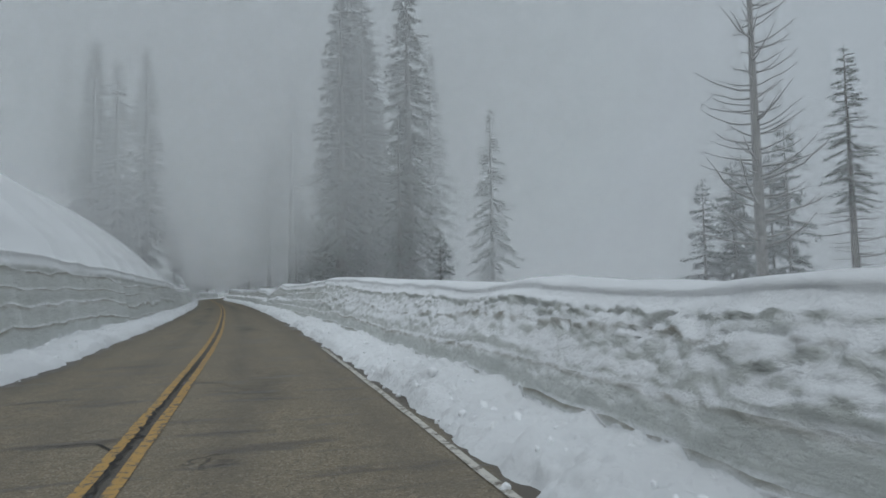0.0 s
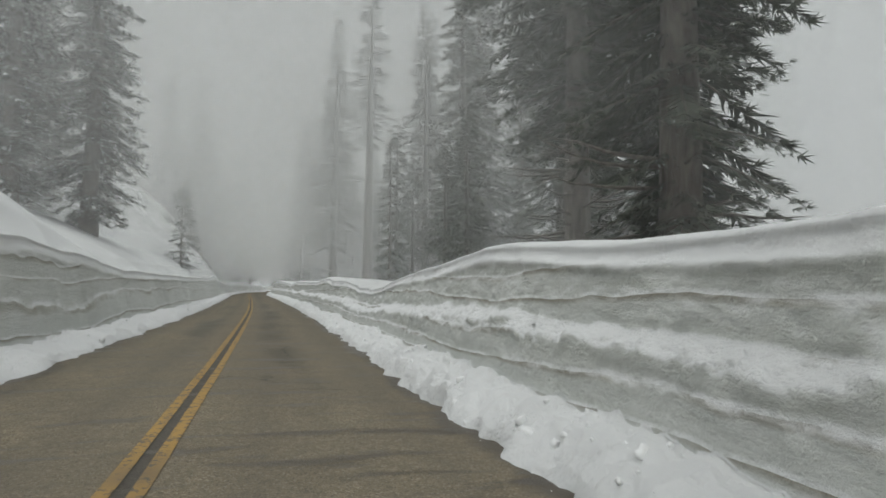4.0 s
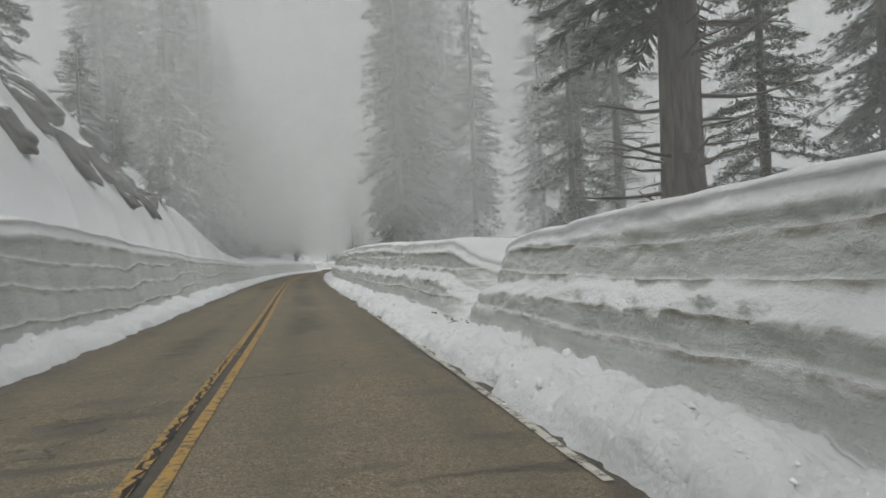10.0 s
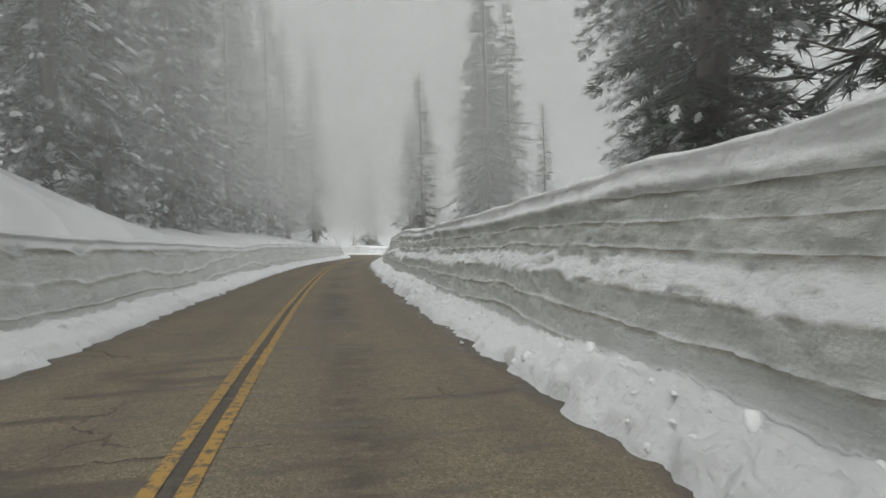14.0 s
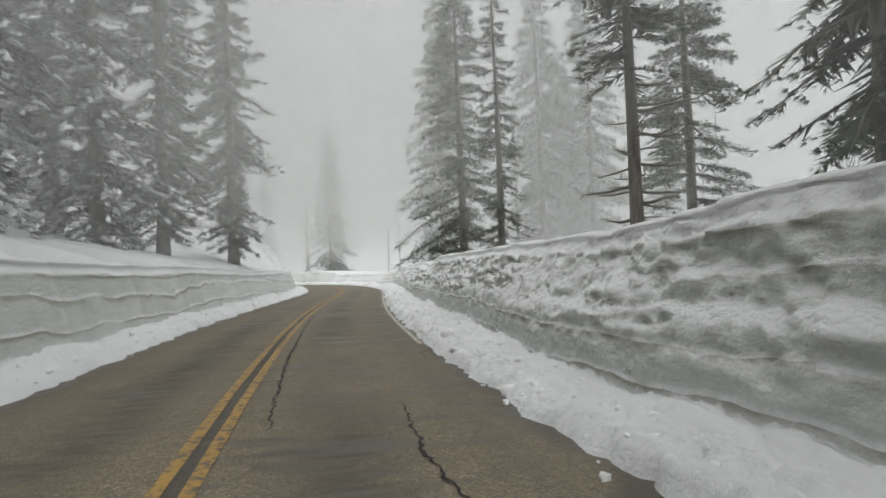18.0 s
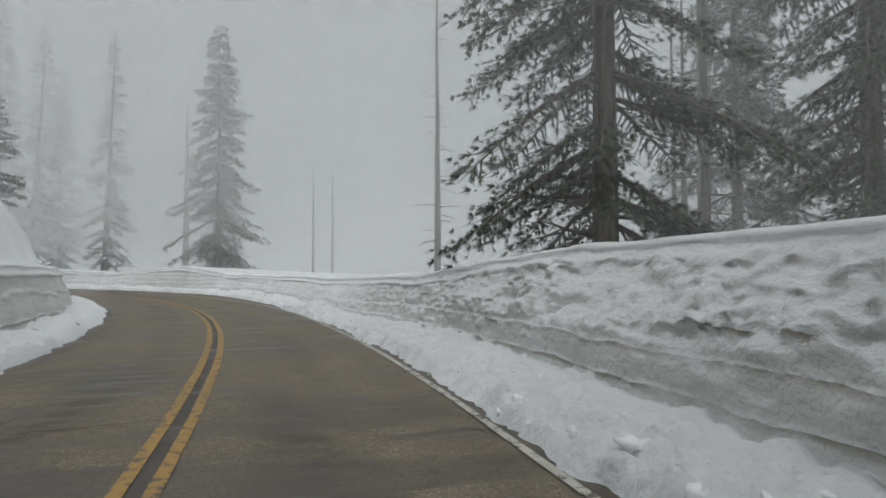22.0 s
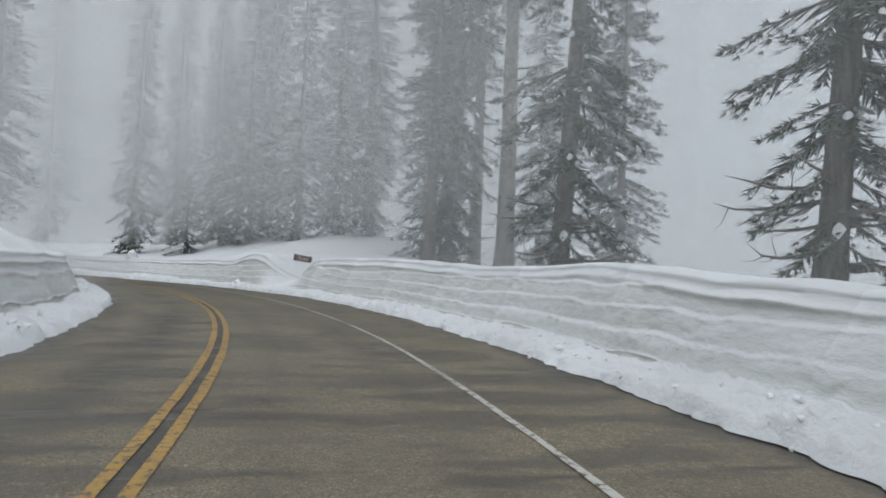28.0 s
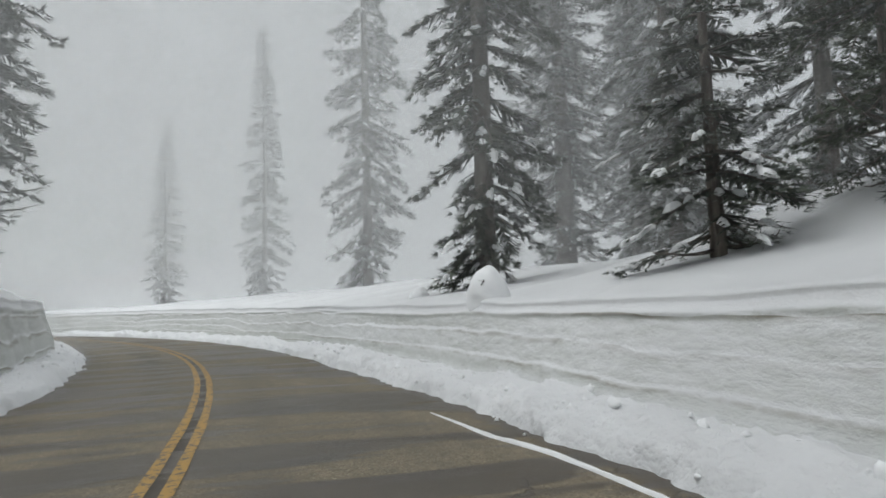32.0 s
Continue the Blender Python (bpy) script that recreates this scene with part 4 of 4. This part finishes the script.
plant(FIR_MASS, [(75.2, 26.0, 34, 250), (90, 19, 36, 140), (341, 26, 30, 30), (160, 13.4, 36, 200), (168, 17, 34, 300), (318, 20.5, 32, 120),
                (75, -8.0, 25, 0), (71.5, -10.4, 21, 120), (74, -13, 22, 220), (82, -14, 26, 40), (341, 20, 32, 40)], "large firs")
plant(FIR_TALL, [(144, 8.2, 30, 60), (147.5, 10, 32, 190), (152, 8.8, 28, 300), (179, 10.4, 17, 10), (182, 12.6, 16, 140), (186, 11.8, 20, 240),
                (119, 23, 28, 30), (148, 15, 24, 0), (148.5, 21, 26, 160), (150, 28, 26, 70), (96, -17, 30, 10), (120, -24, 30, 100)], "tall firs")
plant(FIR_OPEN, [(207, 6.4, 15, 250), (86.5, 10.8, 14.5, 0), (73.5, 10.7, 9.5, 130), (70.5, 11, 11, 220), (86, 12, 12, 300), (198, 12.2, 14, 80), (224, 24.5, 17, 140),
                (128, 14.2, 18, 60), (117, 15.6, 16, 200), (112, 22, 11, 10), (323.1, 10.9, 17, 100)], "open firs")
plant(FIR_OPEN_B, [(267.5, 11.9, 22, 40), (238, 24, 17, 10), (229.6, 8.4, 16.6, 45), (229.6, 17.0, 18, 130), (228.2, 20.8, 18, 200)], "broad firs")
plant(PINE_BIG, [(65, 14.3, 38, 0), (60.5, 12.1, 36, 100), (112, 9.1, 32, 200)], "old firs")
plant(PINE_BARE, [(104.5, 11.8, 38, 0), (108.5, 18.8, 36, 80), (110, 20.4, 36, 160), (300, 15.4, 36, 220), (311, 22, 34, 20), (306, 19, 34, 130)], "bare-trunked pines")
plant(PINE_LIMBS, [(93, 14.9, 24, 0), (90, 19.5, 24, 140), (128, 16.8, 20, 230), (302.5, 12.6, 24, 90), (135, 18, 22, 20), (28.8, 39.1, 17, 60)], "pines with bare limbs")
plant(PINE_TUFT, [(192, 7.4, 11.5, 0), (188, 11.2, 12, 100)], "slender pines")
plant(FIR_LEAN, [(284.5, 13.2, 26, 300), (292, 11.4, 24, 320), (303, 13.8, 26, 20)], "leaning firs")
plant(FIR_SNOWY, [(317.5, 13.1, 26, 0), (317.3, 16.6, 26, 200), (311, 19.5, 26, 300), (300, 24, 24, 140), (333, 17, 26, 170), (325, 24, 26, 30), (316, 27, 26, 200), (309, 29, 26, 300), (338, 25, 26, 60),
                 (150, -8.5, 26, 0), (156, -9.5, 28, 60), (163, -8.2, 26, 130), (170, -9.2, 28, 220)], "snow-laden firs")
plant(FIR_SNOWY, [(177, -8.4, 26, 300), (184, -8.8, 26, 40), (191, -8.2, 24, 100), (198, -8.6, 24, 170), (205, -8.0, 24, 250)], "snow-laden firs")
plant(FIR_MASS, [(153, -14, 30, 200), (160, -15, 32, 20), (168, -15, 32, 90), (176, -14.5, 30, 150), (185, -15, 30, 260), (194, -14.5, 30, 320), (203, -14, 28, 60)], "large firs")
plant(FIR_TALL, [(211, -7.6, 24, 10), (216.5, -5.6, 24, 130),
                (210, -12, 28, 200), (313, -6.6, 17, 10), (337, -6.3, 27, 100)], "tall firs")
plant(FIR_DENSE, [(331, 7.5, 27, 30)], "large firs")
FIR_COLUMN = (make_conifer("fir_tree", 36, 27, 2.9, 0.05, 0.48, NEEDLES, BARK, 2.2, 0.6, 10, 0.05, 0.12, label="tall dark fir with a dense column of hanging boughs", spray=0.32, taper=0.5), 27)
plant(FIR_COLUMN, [(51, 9.4, 26, 0), (42, 12.6, 25, 120), (55, 12.2, 27, 200)], "large firs")
FIR_SNOWLET = (make_conifer("young_fir", 27, 7, 1.9, 0.05, 0.13, FROSTED, BARK, 6.5, 0.4, 3, 0.08, 0.95, label="young fir with white snow on its layered boughs", spray=0.17), 7)
plant(FIR_SNOWLET, [(323.8, 7.8, 7.2, 15)], "young firs")
plant(FIR_SNOWY, [(354.5, 17.2, 38, 10), (371.5, 21.5, 26, 60), (381, 18.0, 19, 200), (323.2, 14.4, 27, 160), (329.5, 19.4, 28, 330), (321.0, 11.0, 21, 20)], "snow-laden firs")
plant(SNAG_POLE, [(232.5, 14.4, 20, 60), (234.5, 16.8, 19, 170), (247.6, 14.6, 19, 0), (236, 39, 15, 50), (236, 41, 22, 140), (238, 20.5, 15, 200), (239.5, 22, 15, 300), (272, 30, 13, 30), (275, 31, 14, 90)], "dead trees")
plant(SNAG_STOUT, [(288, 27.8, 24, 10)], "dead trees")


# ---- the mist that fills the valley: thin veils one behind another, open where the road runs ----
def make_mist_material():
    n = Nodes("mist", 1.0)
    tree = n.tree
    uv = n.add("UVMap")
    sep = n.add("SeparateXYZ")
    n.link(uv.outputs[0], sep.inputs[0])
    side = n.add("MapRange", From_Min=0.028, From_Max=0.065)
    side.interpolation_type = "SMOOTHSTEP"
    n.link(n.math("ABSOLUTE", sep.outputs["X"]), side.inputs["Value"])
    over = n.add("MapRange", From_Min=0.018, From_Max=0.042)
    over.interpolation_type = "SMOOTHSTEP"
    n.link(sep.outputs["Y"], over.inputs["Value"])
    drift = n.ramp(n.noise(n.coord("Object", (1, 1, 1.6)), 0.035, 3), [(0.3, 0.65), (0.7, 1.3)])
    dense = n.math("MULTIPLY", n.math("MULTIPLY", n.math("MAXIMUM", side.outputs[0], over.outputs[0]), drift), MIST)
    veil = n.add("MixShader")
    white = n.add("BsdfDiffuse", Color=(0.68, 0.685, 0.68, 1))
    back = n.add("BsdfTranslucent", Color=(0.68, 0.685, 0.68, 1))
    veil.inputs[0].default_value = 0.5
    n.link(white.outputs[0], veil.inputs[1])
    n.link(back.outputs[0], veil.inputs[2])
    clear = n.add("BsdfTransparent")
    blend = n.add("MixShader")
    n.link(dense, blend.inputs[0])
    n.link(clear.outputs[0], blend.inputs[1])
    n.link(veil.outputs[0], blend.inputs[2])
    n.link(blend.outputs[0], tree.nodes["Material Output"].inputs["Surface"])
    tree.nodes.remove(n.bsdf)
    n.mat.surface_render_method = "BLENDED"
    n.mat.diffuse_color = (0.9, 0.9, 0.9, 0.08)
    return n.mat


MIST = 0.105


def build_mist():
    """Each veil is an arch of five fields round the road's opening."""
    s = np.cumsum(np.interp(np.arange(130), [0, 8, 16, 24, 46, 60, 130], [6.5, 5.8, 4.8, 4.1, 4.1, 4.1, 3.9])) + 3.0
    s = s[s < 412.0]
    left, right, roof = -1.6, 4.0, 1.8
    fields = [(-42.0, left, -2.0, roof), (-42.0, left, roof, 48.0), (left, right, roof, 48.0), (right, 62.0, roof, 48.0), (right, 62.0, -2.0, roof)]
    verts, uv = [], []
    for a, b, low, high in fields:
        for lat, z in ((a, low), (b, low), (b, high), (a, high)):
            x, y = on_road(s, np.full(len(s), lat))
            verts.append(np.stack([x, y, np.full(len(s), z)], -1))
            uv.append(np.tile([(lat - 1.2) / 100.0, z / 100.0], (len(s), 1)))
    verts = np.concatenate(np.stack(verts, 1))
    uv = np.concatenate(np.stack(uv, 1))
    f = np.arange(len(verts)).reshape(-1, 4)
    ob = new("mist", mesh_of("mist", verts, f, [make_mist_material()], uv, smooth=False))
    ob.visible_shadow = False
    ob.color = (0.9, 0.9, 0.9, 0.08)
    tagged(ob, "pale grey mist hanging among the trees", "mist", kind="stuff")


build_mist()


# ---- rocks on the hillside ----
def make_boulder(name, seed, size, s, lat, sink, turn, label):
    rng = np.random.default_rng(seed)
    bm = bmesh.new()
    bmesh.ops.create_icosphere(bm, subdivisions=4, radius=1)
    push = [Vector(rng.normal(0, 1, 3)).normalized() for _ in range(9)]
    cut = rng.uniform(0.55, 0.9, 9)
    for v in bm.verts:
        co = v.co.copy()
        for d, c in zip(push, cut):
            over = co.dot(d) - c
            if over > 0:
                co -= d * over * 0.9
        co *= 1 + 0.34 * noise.noise(co * 1.7 + Vector((seed, 0, 0))) + 0.18 * noise.noise(co * 4.3 + Vector((0, seed, 0))) + 0.08 * noise.noise(co * 11.0)
        v.co = Vector((co.x * size[0], co.y * size[1], co.z * size[2]))
    for f in bm.faces:
        f.smooth = True
    me = bpy.data.meshes.new(name)
    bm.to_mesh(me)
    bm.free()
    me.materials.append(ROCK)
    x, y, z = footed(s, lat)
    ob = new(name, me)
    ob.matrix_basis = pose(x, y, z - sink, 0, 48, turn)
    return tagged(ob, label, "rock", "rocks on the hillside")


ROCKY = "dark grey rock face showing through the snow"
make_boulder("rock", 1, (1.5, 3.0, 0.7), 117.5, -7.6, 0.15, 8, ROCKY)
make_boulder("rock", 2, (1.1, 2.4, 0.6), 122.5, -7.4, 0.15, 2, ROCKY)
make_boulder("rock", 3, (0.8, 1.6, 0.5), 128.5, -7.2, 0.12, 6, ROCKY)
make_boulder("rock", 4, (0.6, 1.0, 0.4), 115.0, -6.5, 0.12, 14, ROCKY)
make_boulder("rock", 5, (0.9, 1.7, 0.5), 113.0, -9.3, 0.15, 4, ROCKY)
make_boulder("rock", 6, (0.7, 1.2, 0.45), 133.0, -7.6, 0.12, 10, ROCKY)
for k, (s_, lat_, a_, b_) in enumerate([(115.6, -6.8, 1.8, 0.9), (117.2, -5.9, 1.1, 0.7), (120.6, -6.9, 1.6, 0.9), (122.1, -6.2, 1.4, 0.7), (125.4, -6.3, 1.2, 0.8),
                                        (126.5, -5.6, 0.9, 0.6), (128.8, -6.4, 1.5, 1.0), (130.3, -5.8, 1.1, 0.7), (113.4, -7.6, 0.7, 0.6), (133.2, -6.0, 0.5, 0.5)]):
    make_boulder("rock", 20 + k, (a_, b_ * 0.8, 0.40), s_, lat_, 0.20, 4 + 5 * (k % 3), ROCKY)
make_boulder("rock", 7, (1.6, 2.2, 0.8), 101.5, -13.5, 0.2, 0, ROCKY)


# ---- half-buried trail sign ----
def box(bm, lo, hi):
    m = Matrix.Translation([(a + b) / 2 for a, b in zip(lo, hi)]) @ Matrix.Diagonal([b - a for a, b in zip(lo, hi)] + [1])
    bmesh.ops.create_cube(bm, size=1, matrix=m)


def bevelled(name, lo, hi, mat, parent, label="", width=0.012):
    bm = bmesh.new()
    box(bm, lo, hi)
    bmesh.ops.bevel(bm, geom=bm.edges, offset=width, segments=2, affect="EDGES")
    me = bpy.data.meshes.new(name)
    bm.to_mesh(me)
    bm.free()
    me.materials.append(mat)
    return part(name, me, parent, label)


def make_sign():
    sign = new("trail_sign")
    sign.matrix_basis = pose(-45.92, 301.0, 1.36, 0, 7, 40)
    board = bevelled("board", (-0.47, -0.03, 0.30), (0.47, 0.03, 0.74), SIGN_BROWN, sign, "brown painted board with white routed letters")
    bevelled("post", (-0.55, -0.02, -0.9), (-0.45, 0.10, 0.77), SIGN_DARK, sign)
    bevelled("post", (0.45, -0.02, -0.9), (0.55, 0.10, 0.77), SIGN_DARK, sign)
    words = bpy.data.curves.new("lettering", "FONT")
    words.body, words.size, words.extrude, words.align_x = "Big Baldy", 0.17, 0.004, "CENTER"
    words.materials.append(SIGN_WHITE)
    ob = new("lettering", words)
    ob.parent = board
    ob.matrix_basis = pose(0.02, -0.036, 0.49, 90, 0, 0)
    tagged(sign, "brown trail sign with white letters, half buried in the snow bank", "sign")


make_sign()


def make_hump(name, s, lat, w, h, seed, label, base=None):
    """A rounded hump of snow over something buried."""
    rng = np.random.default_rng(seed)
    bm = bmesh.new()
    bmesh.ops.create_icosphere(bm, subdivisions=4, radius=1)
    for v in bm.verts:
        k = 1 + 0.12 * noise.noise(v.co * 1.8 + Vector((seed, 3, 0)))
        v.co = Vector((v.co.x * w * k, v.co.y * w * 0.8 * k, (v.co.z ** 1.5 if v.co.z > 0 else max(v.co.z, -0.5)) * h * k))
    for f in bm.faces:
        f.smooth = True
    me = bpy.data.meshes.new(name)
    bm.to_mesh(me)
    bm.free()
    me.materials.append(SNOW)
    x, y, z = footed(s, lat)
    z = z if base is None else base
    ob = new(name, me)
    ob.matrix_basis = pose(x, y, z, 0, 0, rng.uniform(0, 90))
    return tagged(ob, label, "snow")


make_hump("snow_hump", 326.8, 5.2, 0.46, 0.62, 2, "round hump of snow over a buried stump beside a stick")
make_hump("snow_hump", 311.3, 6.3, 1.05, 0.38, 4, "rounded block of snow fallen from the bank", 0.28)
make_hump("snow_hump", 331.5, 5.6, 0.3, 0.32, 5, "small round hump of snow on the bank")


def make_stick(s, lat, z, length, az, tilt, seed):
    rng = np.random.default_rng(seed)
    pile = Pile()
    d = np.array([math.cos(az) * math.cos(tilt), math.sin(az) * math.cos(tilt), math.sin(tilt)])
    r = np.linspace(-0.5, 0.5, 6)
    path = np.outer(r * length, d) + rng.normal(0, 0.03 * length, (6, 3))
    pile.put(*tube(path, np.linspace(0.014, 0.005, 6), 5))
    for k in range(2):
        b = path[rng.integers(1, 5)]
        pile.put(*tube([b, b + rng.normal(0, 0.14 * length, 3), b + rng.normal(0, 0.22 * length, 3)], [0.008, 0.006, 0.003], 4))
    x, y = on_road(s, lat)
    if z is None:
        row = np.searchsorted(BERM[1][0], s)
        z = float(np.interp(lat, BERM[1][1][row], BERM[1][2][row])) + 0.03
    ob = new("twig", pile.mesh("twig", [SIGN_DARK]))
    ob.location = (x, y, z)
    tagged(ob, "small dark broken twig lying on the snow", "twig", "twigs on the snow")


for k, (s_, lat_, z_, ln_) in enumerate([(110.9, 3.85, None, 0.3), (111.6, 3.75, None, 0.22), (112.2, 3.9, None, 0.3), (112.9, 3.7, None, 0.2), (110.4, 3.8, None, 0.2), (305.8, 7.35, 1.72, 0.35),
                                         (308.6, 7.5, 1.05, 0.5), (310.0, 8.6, 1.75, 0.6), (326.6, 5.0, 1.85, 0.9), (27.0, 4.1, 0.42, 0.5)]):
    make_stick(s_, lat_, z_, ln_, 0.7 * k, 0.3 * math.sin(k * 2.1), 40 + k)


# ---- snow stuck to the big trunk, ridges of slush, cracks ----
def make_patch(tree, high, az, w, h, radius, seed):
    rng = np.random.default_rng(seed)
    a = np.linspace(0, 2 * np.pi, 12, endpoint=False)
    wob = rng.uniform(0.65, 1.15, 12)
    verts = []
    for share, out in ((1.0, -0.02), (0.7, 0.05), (0.0, 0.075)):
        for ang, k in zip(a, wob):
            t = az + share * math.cos(ang) * w * k / radius
            verts.append(((radius + out) * math.cos(t), (radius + out) * math.sin(t), high + share * math.sin(ang) * h * k))
    faces = [[r * 12 + j, r * 12 + (j + 1) % 12, (r + 1) * 12 + (j + 1) % 12, (r + 1) * 12 + j] for r in range(2) for j in range(12)]
    part("snow_patch", mesh_of("snow_patch", verts, faces, [SNOW]), tree, "patch of wet snow stuck to the bark")


for k, (h_, a_) in enumerate([(2.2, 2.85), (4.6, 2.75), (5.9, 2.7)]):
    make_patch(PINE_BARE[0], h_, a_, 0.09, 0.20, 0.51 - 0.011 * h_, 60 + k)


def ridge(name, s0, s1, lat0, lat1, width, high, seed, mat, label, category, kind=""):
    t = np.linspace(s0, s1, int((s1 - s0) / 0.06))
    q = np.linspace(-1, 1, 9)[None]
    taper = np.sin(np.pi * np.clip((t - s0) / (s1 - s0), 0.01, 0.99))[:, None] ** 0.5
    mid = np.interp(t, [s0, s1], [lat0, lat1])[:, None] + 0.12 * vnoise(t * 0.8, 0, seed)[:, None]
    lats = mid + q * width * taper * (1 + 0.3 * vnoise(t[:, None] * 2.5, q, seed + 1))
    z = crown_z(lats) - 0.004 + high * taper * (1 - q ** 2) * (0.8 + 0.4 * vnoise(t[:, None] * 5, q * 3, seed + 2)) + 0.008 * (1 - q ** 2)
    return tagged(strip(name, t, lats, z, mat), label, category, kind=kind)


ridge("slush_ridge", 316.5, 324.0, 4.0, 3.1, 0.03, 0.04, 73, CLUMP, "thin ridge of ploughed slush lying on the asphalt", "snow")

TAR = make_plain("crack_dark", (0.032, 0.029, 0.026), 0.8)


def crack(points, width, seed):
    """A jagged crack in the asphalt through (along, across) points."""
    rng = np.random.default_rng(seed)
    pts = np.array(points, float)
    d = np.concatenate([[0], np.cumsum(np.linalg.norm(np.diff(pts, axis=0), axis=1))])
    n = max(6, int(d[-1] / 0.09))
    u = np.linspace(0, d[-1], n)
    s = np.interp(u, d, pts[:, 0]) + rng.normal(0, 0.022, n)
    lat = np.interp(u, d, pts[:, 1]) + rng.normal(0, 0.022, n)
    way = np.stack([np.gradient(s), np.gradient(lat)], -1)
    way /= np.linalg.norm(way, axis=1)[:, None] + 1e-9
    w = width * rng.uniform(0.25, 1.0, n) * np.sin(np.pi * np.linspace(0.03, 0.97, n)) ** 0.4
    verts = []
    for sg in (-1, 1):
        ss, ll = s - sg * way[:, 1] * w, lat + sg * way[:, 0] * w
        x, y = on_road(ss, ll)
        verts.append(np.stack([x, y, crown_z(ll) + 0.0105 + 0.006 * vnoise(ss * 0.4, ll * 0.8, 9)], -1))
    f = [[k, k + 1, n + k + 1, n + k] for k in range(n - 1)]
    tagged(new("road_crack", mesh_of("road_crack", np.concatenate(verts), f, [TAR])), "jagged dark crack in the asphalt", "crack", "cracks in the road", "structure")


rng = np.random.default_rng(77)
crack([(-2, 0.02), (3, 0.03), (8, -0.02), (14, 0.04)], 0.03, 1)
crack([(92, -0.06), (98, -0.12), (104, -0.05), (112, -0.1)], 0.035, 2)
crack([(186, 0.5), (190, 0.42), (196, 0.36), (202, 0.32)], 0.028, 3)
crack([(52.5, 1.35), (54.2, 1.25), (55.6, 1.5)], 0.02, 4)
crack([(183.5, 1.9), (185.2, 1.75), (187.0, 1.85)], 0.022, 5)
for k in range(64):
    s_ = rng.uniform(2, 330)
    a_ = rng.uniform(-2.4, 2.0)
    crack([(s_, a_), (s_ + rng.normal(0, 0.12), a_ + rng.uniform(0.25, 0.7)), (s_ + rng.normal(0, 0.25), a_ + rng.uniform(0.7, 1.7))], rng.uniform(0.006, 0.02), 100 + k)
for k, s_ in enumerate((61.8, 62.6, 63.3, 64.1, 65.0, 66.0, 234.5, 262.0, 297.0)):
    crack([(s_, 0.45 + 0.1 * (k % 3)), (s_ + 0.1, 0.9), (s_ + rng.normal(0, 0.12), 1.7 + 0.2 * (k % 2))], 0.02, 200 + k)
